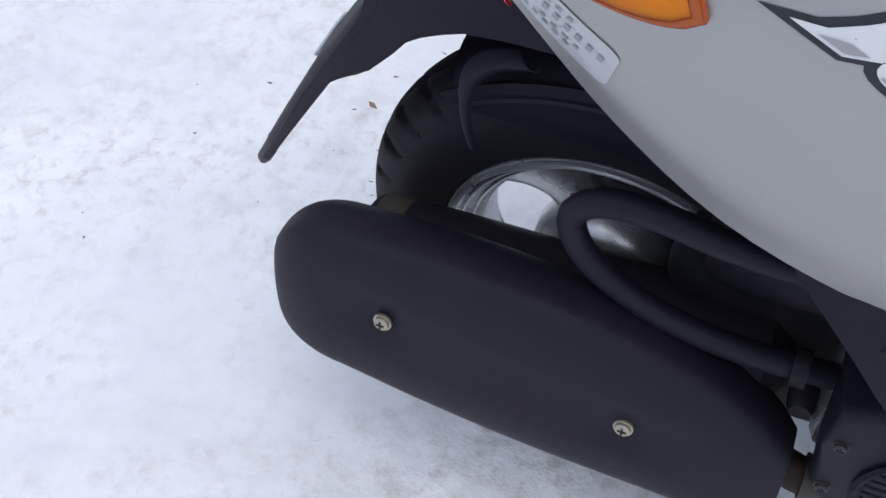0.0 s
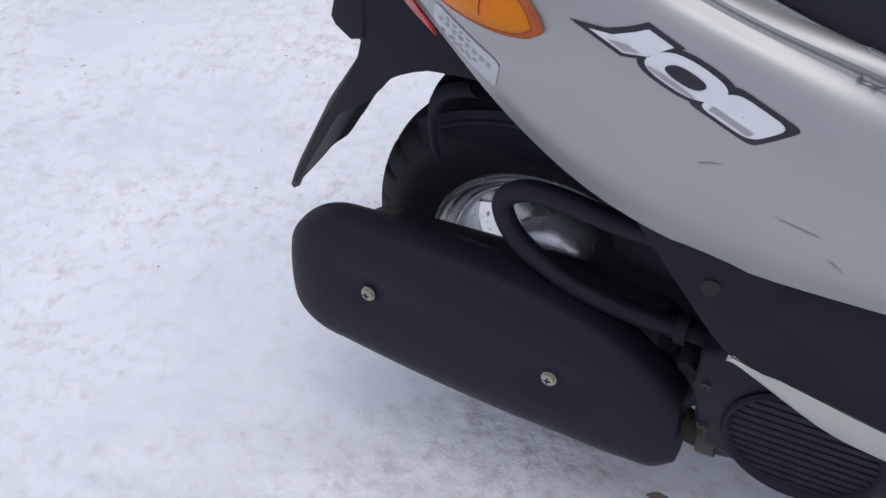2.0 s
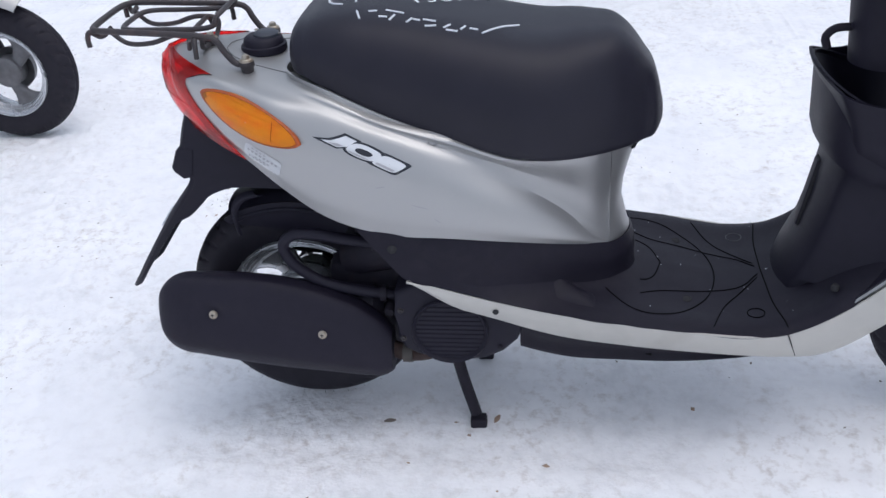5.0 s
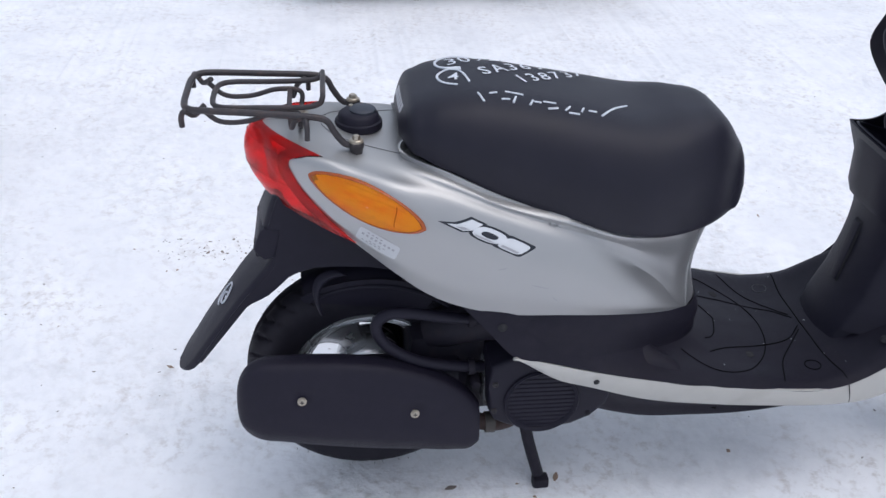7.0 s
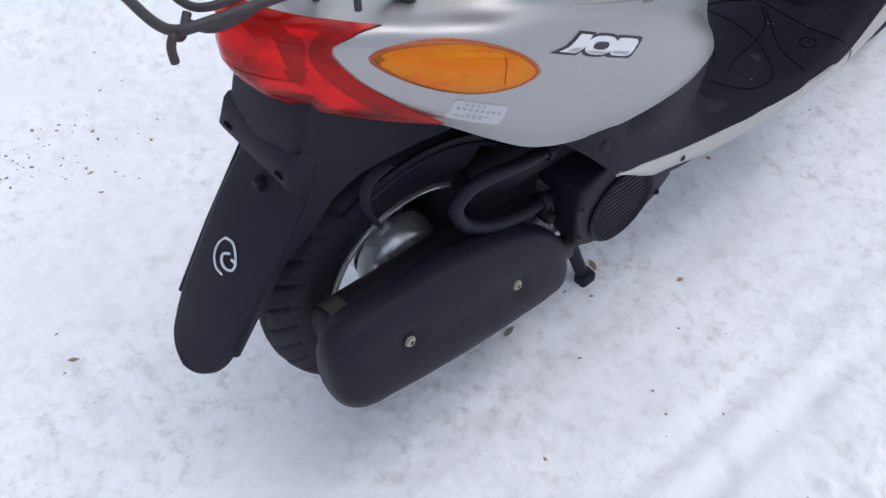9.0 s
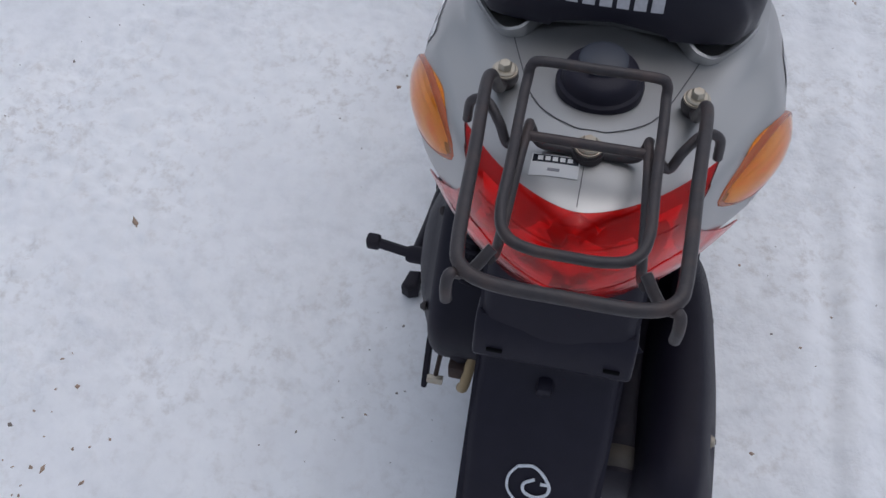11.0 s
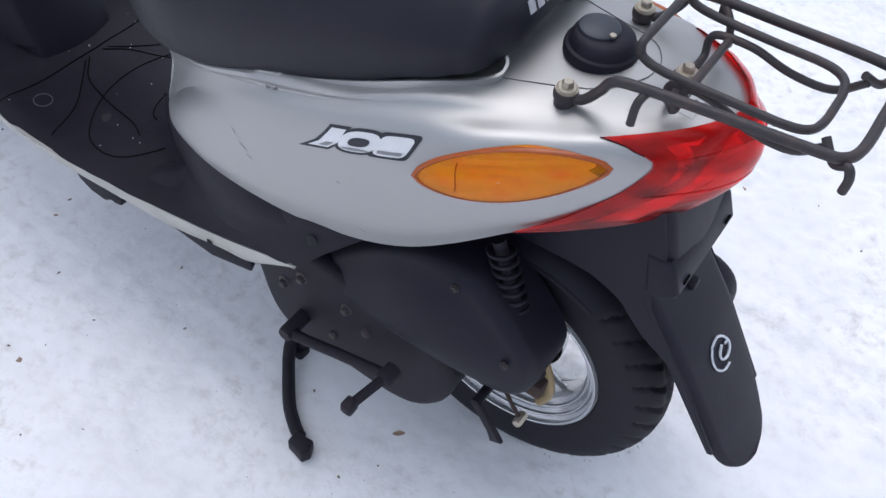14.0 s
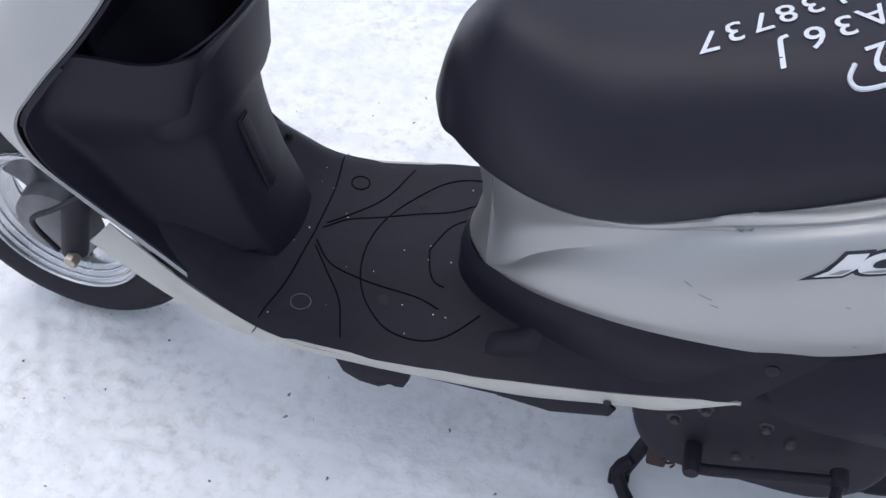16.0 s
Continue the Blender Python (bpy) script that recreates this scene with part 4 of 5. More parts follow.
for side in (1, -1):
    part("guard_wall", prism(WALL, side * 0.060, side * 0.0665, "y", 0.0018, 2), BLACK, guard)
part("plate_ledge", prism([(-0.112, 0.528), (-0.136, 0.531), (-0.1425, 0.526), (-0.1545, 0.497), (-0.152, 0.489), (-0.138, 0.476), (-0.122, 0.480)], -0.0685, 0.0685, "y", 0.004, 3), BLACK, guard)
part("ledge_slot", box((-0.1540, 0.042, 0.500), (-0.150, 0.056, 0.504), 0.001), GROOVE, guard)
part("ledge_slot", box((-0.1540, -0.058, 0.500), (-0.150, -0.044, 0.504), 0.001), GROOVE, guard)
part("plate_stud", box((-0.159, -0.006, 0.443), (-0.138, 0.009, 0.458), 0.005), BLACK, guard)
for y, x, z in ((0.045, -0.140, 0.462), (0.047, -0.176, 0.414), (-0.045, -0.141, 0.528)):
    part("bolt_hole", lathe([(0.0, 0.0008), (0.0055, 0.0008), (0.0062, -0.002)], (0, 0, 0), "z", 16), GROOVE, guard)
    ob = scene.collection.objects[-1]
    ob.matrix_basis = Matrix.Translation((x + 0.0030, y, z - 0.0010)) @ Euler((0, radians(-62), 0)).to_matrix().to_4x4()
rows = [[(0.022 + (0.224 - 0.022 * abs(q) ** 3) * math.cos(a), 0.058 * q, 0.2135 + (0.224 - 0.022 * abs(q) ** 3) * math.sin(a)) for q in np.linspace(-1, 1, 15)] for a in np.linspace(radians(50), radians(119), 26)]
hugger = part("inner_mudguard", shell(rows, 0.004), BLACK, scooter, "black inner mudguard close over the tyre")
for side in (1, -1):
    part("rolled_edge", tube([(0.022 + 0.203 * math.cos(a), side * 0.058, 0.2135 + 0.203 * math.sin(a)) for a in np.linspace(radians(50), radians(119), 10)], 0.004, 8), BLACK, hugger)

rows = []
for a, r in zip(np.linspace(radians(60), radians(121), 22), spline([(0.160, 0), (0.158, 0), (0.156, 0), (0.158, 0), (0.166, 0), (0.185, 0), (0.212, 0)], 4)[:, 0][2:24]):
    rows.append([(0.022 + q * math.cos(a), -0.0585 + 0.010 * ((0.215 - q) / 0.06) ** 2, 0.2135 + q * math.sin(a)) for q in np.linspace(0.216, r, 6)])
part("mudguard_skirt", shell(rows, 0.003), BLACK, hugger)
flap = []
for s in np.linspace(0, 1, 12):
    c = np.array((-0.030, -0.060, 0.452)) * (1 - s) ** 2 + np.array((-0.088, -0.060, 0.446)) * 2 * s * (1 - s) + np.array((-0.060, -0.080, 0.386)) * s ** 2
    flap.append([c + np.array((0.017, -0.008, -0.008)) * (1.0 - 0.5 * s) * q + np.array((0, -0.006 * math.sin(math.pi * q), 0)) for q in np.linspace(0, 1, 7)])
part("rear_lip", shell(flap, 0.003), BLACK, hugger)

# ---- exhaust, right side ----
MUFFLER = [
    # along x, centre z, half height, inner y, outer y
    (-0.130, 0.271, 0.072, -0.100, -0.193), (-0.060, 0.264, 0.078, -0.097, -0.195),
    (0.020, 0.253, 0.080, -0.096, -0.194), (0.100, 0.236, 0.073, -0.097, -0.189), (0.150, 0.219, 0.063, -0.100, -0.183), (0.180, 0.205, 0.049, -0.106, -0.175), (0.192, 0.201, 0.037, -0.113, -0.167),
]
MUFFLER_SCREWS = ((-0.089, 0.289), (0.085, 0.251))
m_keys = keyed([(m[0], np.array(m[1:])) for m in MUFFLER], 9)
x0, (zc, hh, yi, yo) = m_keys[0]
dome = []
for a in np.linspace(0, math.pi / 2, 14)[1:]:
    k = max(math.cos(a), 0.02) ** 0.65
    ym = yi * 0.45 + yo * 0.55
    dome.append((x0 - 0.059 * math.sin(a), (zc + 0.001 * math.sin(a), hh * k, ym + (yi - ym) * k, ym + (yo - ym) * k)))
rows = []
for x, (zc, hh, yi, yo) in dome[::-1] + m_keys:
    ring = []
    for t in np.linspace(0, 2 * math.pi, 96, endpoint=False):
        c, s = math.cos(t), math.sin(t)
        y = (yi + yo) / 2 + (yo - yi) / 2 * math.copysign(abs(c) ** 0.8, c)
        z = zc + hh * math.copysign(abs(s) ** 0.80, s)
        if c > 0:
            for sx, sz in MUFFLER_SCREWS:
                y += 0.0035 * math.exp(-(((x - sx) ** 2 + (z - sz) ** 2) / 0.017 ** 2) ** 2)
            y += 0.22 * max(0.0, z - (zc - 0.5 * hh)) * c
            band = math.exp(-((z - 0.289 + (x + 0.089) * 0.218) / 0.020) ** 4)
            y += 0.0020 * band * ease((x + 0.15) / 0.03) * ease((0.15 - x) / 0.03)
        ring.append((x, y, z))
    rows.append(ring)
muffler = part("muffler_cover", grid(rows, True, True), SHIELD, scooter, "matt black heat shield over the muffler", 50)


def screw(at, axis, r=0.0085, mat=None, parent=None, cross=True):
    """A cross-head screw on a washer, its head along +axis."""
    z = Vector(axis).normalized()
    q = Vector((0, 0, 1)).rotation_difference(z).to_matrix().to_4x4()
    s = part("screw", lathe([(0.0, 0.0035), (r * 0.6, 0.0033), (r * 0.95, 0.0022), (r, 0.0), (r * 1.25, 0.0), (r * 1.25, -0.002)], (0, 0, 0), "z", 24), mat or STEEL, parent, "cross-head screw")
    s.matrix_basis = Matrix.Translation(at) @ q
    if cross:
        bm = box((-r * 0.55, -r * 0.12, 0.0026), (r * 0.55, r * 0.12, 0.0040), 0)
        bmesh.ops.create_cube(bm, size=1, matrix=Matrix.Translation((0, 0, 0.0033)) @ Matrix.Diagonal((r * 0.24, r * 1.1, 0.0014, 1)))
        part("cross_slot", bm, SEAM, s)
    return s


screw((-0.089, -0.1785, 0.289), (0, -1, 0.24), 0.0056, STEEL, muffler)
screw((0.085, -0.1755, 0.251), (0, -1, 0.24), 0.0056, STEEL, muffler)
# Can body takes the dark iron colour to imitate shade between cover and wheel.
can = part("muffler_can", lathe([(0.0, -0.152), (0.026, -0.151), (0.036, -0.144), (0.039, -0.130), (0.039, 0.120), (0.036, 0.160), (0.020, 0.175), (0.0, 0.175)], (0.0, -0.088, 0.256), "x", 32), IRON, scooter, "steel muffler body, coloured dark for the shade behind its cover")
part("end_cap", lathe([(0.0, -0.152), (0.020, -0.151), (0.032, -0.146), (0.0395, -0.136), (0.0398, -0.116), (0.039, -0.115)], (0.0, -0.088, 0.256), "x", 32), CAN, can, "brown stained muffler end")
part("exhaust_pipe", tube([(0.150, -0.120, 0.205), (0.210, -0.130, 0.185), (0.260, -0.110, 0.178), (0.330, -0.060, 0.190)], 0.014, 12), RUST, can, "rusty exhaust pipe")
part("pipe_flange", lathe([(0.012, -0.008), (0.0175, -0.008), (0.0175, 0.008), (0.012, 0.008)], (0.214, -0.130, 0.186), "x", 20), CAN, can)

# Breather hose looping beside the wheel.
hose = part("breather_hose", tube([(0.236, -0.104, 0.373), (0.185, -0.118, 0.388), (0.125, -0.126, 0.402), (0.079, -0.124, 0.409), (0.046, -0.122, 0.406), (0.027, -0.122, 0.388), (0.036, -0.124, 0.358),
                                   (0.066, -0.125, 0.331), (0.100, -0.125, 0.314), (0.145, -0.122, 0.302), (0.200, -0.112, 0.289)], 0.0092, 14), BLACK, scooter, "black rubber hose in a loop")
for p in ((0.175, -0.119, 0.3905), (0.180, -0.116, 0.2935)):
    part("hose_clip", lathe([(0.0105, -0.005), (0.0132, -0.005), (0.0132, 0.005), (0.0105, 0.005)], p, "x", 20), IRON, hose)

# ---- engine ----
engine = part("engine_block", box((0.080, -0.085, 0.170), (0.330, 0.095, 0.330), 0.02), IRON, scooter, "dark engine block")
part("intake_body", tube([(0.120, -0.050, 0.320), (0.180, -0.070, 0.350), (0.250, -0.080, 0.360), (0.300, -0.060, 0.330)], 0.035, 14), IRON, engine)
part("cylinder", box((0.200, -0.120, 0.205), (0.330, 0.060, 0.300), 0.012), CAST, engine)
part("axle_nut", lathe([(0.0, -0.066), (0.011, -0.066), (0.013, -0.062), (0.013, -0.050)], (0.022, 0, 0.2135), "y", 6), STEEL, rear)
part("hub_dish", lathe([(0.0, -0.056), (0.018, -0.056), (0.021, -0.050), (0.034, -0.047), (0.037, -0.043), (0.050, -0.038), (0.058, -0.026), (0.062, -0.014), (0.063, 0.0)], (0.022, 0, 0.2135), "y", 48), CAST, rear)
FAN = [(0.205, 0.322), (0.203, 0.285), (0.205, 0.235), (0.215, 0.214), (0.235, 0.203), (0.270, 0.192), (0.303, 0.189), (0.345, 0.197), (0.375, 0.212), (0.398, 0.236), (0.404, 0.254), (0.395, 0.300), (0.330, 0.335), (0.250, 0.345)]
fan = part("fan_cover", prism(FAN, -0.160, -0.050, "y", 0.008, 3), BLACK, scooter, "black plastic fan cover with a slatted grille")
part("grille_ring", lathe([(0.054, -0.158), (0.060, -0.161), (0.062, -0.163), (0.060, -0.166), (0.056, -0.163), (0.054, -0.158)], (0.290, 0, 0.252), "y", 40), BLACK, fan)
for k in range(13):
    z = 0.252 + (k - 6) * 0.0085
    hw = math.sqrt(max(0.0, 0.056 ** 2 - (z - 0.252) ** 2))
    part("slat", box((0.290 - hw, -0.1613, z - 0.0026), (0.290 + hw, -0.158, z + 0.0026), 0.0012), BLACK, fan)
for x, z in ((0.213, 0.290), (0.214, 0.236), (0.370, 0.222)):
    screw((x, -0.1605, z), (0, -1, 0), 0.0042, IRON if z < 0.23 else RODS, fan)
part("clutch_knob", lathe([(0.0, -0.130), (0.007, -0.130), (0.009, -0.126), (0.010, -0.11)], (0.188, 0, 0.264), "y", 16), IRON, fan)

# Left side: belt case, air filter box, kick lever.
CASE = [(0.345, 0.300), (0.338, 0.250), (0.322, 0.195), (0.300, 0.165), (0.262, 0.150), (0.215, 0.152), (0.160, 0.149), (0.117, 0.148), (0.080, 0.157), (0.052, 0.184), (0.038, 0.216), (0.036, 0.255), (0.060, 0.300), (0.180, 0.330), (0.300, 0.335)]
case = part("belt_case", pillow(spline(CASE, 3, True), 0.045, 0.149, 0.016, 0.006), IRON, scooter, "dark belt drive case", 50)
part("case_notch", box((0.100, 0.146, 0.205), (0.140, 0.1535, 0.225), 0.002), SEAM, case)
for x, z in ((0.255, 0.288), (0.186, 0.281), (0.285, 0.258), (0.205, 0.215), (0.155, 0.262)):
    b = part("case_bolt", lathe([(0.0, 0.1590), (0.0040, 0.1590), (0.0058, 0.1570), (0.0062, 0.1535), (0.0095, 0.1520), (0.0105, 0.1480)], (x, 0, z), "y", 12), RODS, case)
FILTER = [(0.262, 0.292), (0.225, 0.345), (0.167, 0.402), (0.130, 0.424), (0.092, 0.438), (0.043, 0.436), (0.015, 0.420), (-0.018, 0.390), (-0.045, 0.358), (-0.056, 0.330), (-0.053, 0.296), (-0.038, 0.276), (-0.012, 0.268), (0.050, 0.262), (0.120, 0.262), (0.198, 0.264), (0.240, 0.276)]
filt = part("air_filter_box", pillow(spline(FILTER, 4, True), 0.055, 0.138, 0.022, 0.028), BLACK, scooter, "black plastic air filter box", 50)
screw((0.051, 0.1400, 0.418), (0, 1, 0), 0.0042, RODS, filt)
screw((-0.024, 0.1440, 0.344), (0, 1, 0), 0.0042, RODS, filt)
kick = part("kick_lever", tube([(0.252, 0.160, 0.215), (0.252, 0.178, 0.214), (0.238, 0.184, 0.216), (0.168, 0.184, 0.237), (0.099, 0.185, 0.259)], 0.0072, 10), IRON, scooter, "black kick-start lever with folded pedal")
part("lever_boss", lathe([(0.0, 0.193), (0.009, 0.193), (0.0105, 0.188), (0.0105, 0.150)], (0.254, 0, 0.214), "y", 16), IRON, kick)
part("pivot", lathe([(0.0, 0.197), (0.009, 0.196), (0.0110, 0.191), (0.0110, 0.173), (0.0, 0.172)], (0.099, 0, 0.259), "y", 16), IRON, kick)
part("pedal", tube([(0.099, 0.185, 0.259), (0.105, 0.213, 0.257), (0.111, 0.242, 0.255)], 0.0066, 8), IRON, kick)
part("pedal_end", box((0.103, 0.233, 0.246), (0.119, 0.251, 0.264), 0.004), IRON, kick)
arm = part("brake_arm", prism([(-0.006, 0.247), (0.006, 0.244), (-0.024, 0.206), (-0.028, 0.186), (-0.044, 0.194), (-0.033, 0.208)], 0.140, 0.147, "y", 0.002, 2), IRON, scooter, "dark rusty rear brake lever arm")
part("brake_shaft", tube([(0.0, 0.146, 0.243), (0.0, 0.100, 0.241), (0.002, 0.055, 0.238)], 0.0065, 10), IRON, arm)
part("adjuster_nut", lathe([(0.0, 0.136), (0.005, 0.136), (0.006, 0.133), (0.006, 0.118), (0.0, 0.118)], (-0.052, 0, 0.236), "y", 6), STEEL, arm)
part("brake_rod", tube([(-0.052, 0.127, 0.236), (-0.030, 0.124, 0.262), (-0.010, 0.118, 0.285)], 0.0028, 8), RUST, arm)
tan = part("tan_hose", tube([(-0.020, 0.078, 0.330), (-0.050, 0.084, 0.300), (-0.066, 0.090, 0.262), (-0.058, 0.095, 0.240)], 0.006, 10), HOSE_TAN, scooter, "tan rubber breather tube")

# Shock absorber.
a, b = np.array((0.030, 0.098, 0.475)), np.array((-0.050, 0.098, 0.275))
shock = part("shock_absorber", tube([a, a * 0.5 + b * 0.5, b], 0.0080, 14), IRON, scooter, "black coil-sprung shock absorber")
d = (b - a) / np.linalg.norm(b - a)
u = np.cross(d, (0, 1, 0))
coil = []
for k in range(12 * 14 + 1):
    s, t = k / (12 * 14), 2 * math.pi * k / 14
    coil.append(a + (b - a) * (0.05 + 0.72 * s) + 0.0135 * (math.cos(t) * u + math.sin(t) * np.array((0, 1, 0))))
part("spring", tube(coil, 0.0026, 8, 1, smooth=False), IRON, shock)
part("lower_sleeve", tube([a + (b - a) * 0.74, a + (b - a) * 0.92], 0.0150, 18, 1), IRON, shock)
part("shock_foot", box(b - 0.012, b + 0.012, 0.004), RUST, shock)

# Centre stand.
stand = part("centre_stand", tube([(0.285, -0.075, 0.150), (0.285, 0.0, 0.150), (0.285, 0.080, 0.150)], 0.012, 12), IRON, scooter, "black iron centre stand, legs planted in the snow")
for side in (1, -1):
    part("leg", tube([(0.283, side * 0.070, 0.155), (0.298, side * 0.080, 0.090), (0.318, side * 0.092, 0.022)], 0.0105, 10), IRON, stand)
    part("foot", box((0.308, side * 0.098 - 0.012, -0.004), (0.337, side * 0.098 + 0.012, 0.021), 0.005), IRON, stand)
part("tread_bar", tube([(0.312, 0.092, 0.052), (0.326, 0.103, 0.040), (0.320, 0.120, 0.028), (0.297, 0.149, 0.018), (0.268, 0.181, 0.012), (0.240, 0.202, 0.012), (0.224, 0.211, 0.015)], 0.0095, 10), IRON, stand)
part("tread_pad", prism([(0.192, 0.226), (0.198, 0.212), (0.228, 0.214), (0.226, 0.232), (0.198, 0.238)], 0.004, 0.036, "z", 0.006, 3), IRON, stand)
part("stand_spring", tube([(0.270 + 0.007 * math.cos(k), 0.105 + 0.001 * k, 0.120 + 0.007 * math.sin(k)) for k in range(24)], 0.0018, 6, 2), RUST, stand)
part("stand_bracket", box((0.270, 0.080, 0.080), (0.296, 0.112, 0.165), 0.004), RUST, stand)

# ---- rack ----
rack = part("rear_rack", tube([(0.0020, -0.0760, 0.6710), (-0.0140, -0.0770, 0.6730), (-0.0283, -0.0780, 0.6916), (-0.0382, -0.0783, 0.7081), (-0.0577, -0.0787, 0.7147), (-0.1249, -0.0756, 0.7194), (-0.2037, -0.0727, 0.7237), (-0.2257, -0.0669, 0.7239), (-0.2341, -0.0465, 0.7234),
                               (-0.2352, -0.0015, 0.7235), (-0.2341, 0.0436, 0.7234), (-0.2257, 0.0642, 0.7239), (-0.2037, 0.0707, 0.7237), (-0.1249, 0.0760, 0.7194), (-0.0577, 0.0812, 0.7147), (-0.0382, 0.0806, 0.7081), (-0.0283, 0.0786, 0.6916), (-0.0140, 0.0770, 0.6730), (0.0020, 0.0760, 0.6710)],
                              0.0048, 12, 5), RODS, scooter, "black enamelled tube luggage rack, rust-speckled")
part("upper_loop", tube([(-0.0432, -0.0391, 0.7331), (-0.0441, -0.0470, 0.7289), (-0.0494, -0.0481, 0.7209), (-0.0717, -0.0489, 0.7167), (-0.1275, -0.0482, 0.7166), (-0.1721, -0.0483, 0.7171), (-0.1911, -0.0412, 0.7167), (-0.1978, -0.0248, 0.7159), (-0.1989, 0.0003, 0.7160),
                         (-0.1978, 0.0254, 0.7159), (-0.1911, 0.0419, 0.7167), (-0.1721, 0.0493, 0.7171), (-0.1275, 0.0503, 0.7166), (-0.0717, 0.0521, 0.7167), (-0.0494, 0.0518, 0.7209), (-0.0441, 0.0504, 0.7289), (-0.0432, 0.0424, 0.7331), (-0.0432, 0.0017, 0.7331)],
                        0.0040, 10, 5, True), RODS, rack)
part("cross_bar", tube([(-0.2112, 0.0490, 0.7164), (-0.1871, 0.0481, 0.6966), (-0.1499, 0.0472, 0.6959), (-0.1141, 0.0458, 0.7061), (-0.0829, 0.0445, 0.7061), (-0.0742, 0.0440, 0.6978), (-0.0760, 0.0360, 0.6840), (-0.0750, 0.0180, 0.6800), (-0.0750, -0.0180, 0.6800), (-0.0760, -0.0360, 0.6840),
                         (-0.0742, -0.0417, 0.6978), (-0.0829, -0.0415, 0.7061), (-0.1141, -0.0435, 0.7061), (-0.1499, -0.0464, 0.6959), (-0.1871, -0.0477, 0.6966), (-0.2112, -0.0487, 0.7164)], 0.0038, 10, 5), RODS, rack)
part("cross_bar", tube([(-0.0918, -0.0448, 0.7064), (-0.0918, 0.0014, 0.7064), (-0.0918, 0.0476, 0.7064)], 0.0038, 10), RODS, rack)
part("bolt_lug", lathe([(0.005, -0.003), (0.012, -0.003), (0.012, 0.003), (0.005, 0.003)], (-0.075, 0, 0.680), "z", 20), RODS, rack)
for side in (1, -1):
    part("hook", tube([(-0.206, side * 0.048, 0.722), (-0.220, side * 0.060, 0.712), (-0.231, side * 0.070, 0.722), (-0.236, side * 0.072, 0.714), (-0.236, side * 0.072, 0.700)], 0.0040, 10), RODS, rack)
    part("side_hook", tube([(-0.090, side * 0.046, 0.706), (-0.088, side * 0.058, 0.690), (-0.082, side * 0.066, 0.704), (-0.070, side * 0.078, 0.712), (-0.066, side * 0.090, 0.706), (-0.066, side * 0.093, 0.686)], 0.0038, 10), RODS, rack)


def hex_bolt(at, parent):
    b = part("rack_bolt", lathe([(0.0, 0.003), (0.0080, 0.003), (0.0092, 0.002), (0.0092, 0.001), (0.0105, 0.001), (0.0105, -0.001), (0.0, -0.001)], at, "z", 24), STEEL, parent, "zinc-plated flange of a bolt")
    part("hex_head", lathe([(0.0, 0.0085), (0.0045, 0.0085), (0.0058, 0.0070), (0.0058, 0.001)], at, "z", 6), STEEL, b)
    part("stud", lathe([(0.0, -0.001), (0.0110, -0.001), (0.0115, -0.005), (0.0110, -0.009), (0.0095, -0.011), (0.0090, -0.030), (0.0, -0.030)], at, "z", 20), RODS, b)


hex_bolt((0.002, -0.076, 0.6765), rack)
hex_bolt((0.002, 0.076, 0.6765), rack)
hex_bolt((-0.075, 0.0, 0.6865), rack)

# Oil cap in its well.
cap = part("filler_cap", lathe([(0.0, 0.0215), (0.018, 0.0210), (0.025, 0.0195), (0.0295, 0.0160), (0.0315, 0.008), (0.0345, 0.0065), (0.0355, 0.003), (0.0350, -0.004), (0.0, -0.004)], (0.008, 0.0, 0.6700), "z", 40), BLACK, scooter, "black screw cap with a raised keyway")
part("key_flap", lathe([(0.0, 0.0040), (0.016, 0.0036), (0.0195, 0.0012), (0.0200, -0.003)], (0.014, 0.0, 0.6920), "z", 32), material("worn_blue_black_plastic", (0.03, 0.035, 0.05), 0.45, 0, 0.2, 60, 0.2, 600), cap)
part("key_pin", lathe([(0.0, 0.002), (0.003, 0.0015), (0.0034, 0.0)], (-0.003, 0.008, 0.6950), "z", 14), STEEL, cap)

# ---- two more scooters in the row, standing in the snow near by ----
copy_thing(scooter, pose(-2.36, 1.17, 0.0))
copy_thing(scooter, pose(0.04, 2.93, 0.0))

# ---- small fittings, seams and printing on the nearest scooter ----


def on_floor(points, lift=0.0002):
    return [(x, y, floor_z(x, y) + lift) for x, y in spline(points, 5)]


floor_part = [o for o in scooter.children if o.name.startswith("footboard")][0]
GROOVES = [
    [(0.808, 0.158), (0.797, 0.085), (0.793, 0.0)],
    [(0.698, 0.160), (0.722, 0.100), (0.754, 0.058), (0.784, 0.022)],
    [(0.536, 0.100), (0.566, 0.134), (0.592, 0.147), (0.625, 0.145), (0.656, 0.129), (0.690, 0.091), (0.708, 0.056), (0.716, 0.025), (0.718, 0.0)],
    [(0.786, 0.012), (0.757, 0.042), (0.712, 0.058), (0.672, 0.069), (0.622, 0.080), (0.590, 0.096)],
    [(0.592, 0.062), (0.606, 0.055), (0.618, 0.038), (0.630, 0.0)],
]
for g in GROOVES:
    for side in (1, -1):
        part("groove", tube(on_floor([(x, side * y) for x, y in g], 0.0002), 0.0011, 6, 1, smooth=False), GROOVE, floor_part)
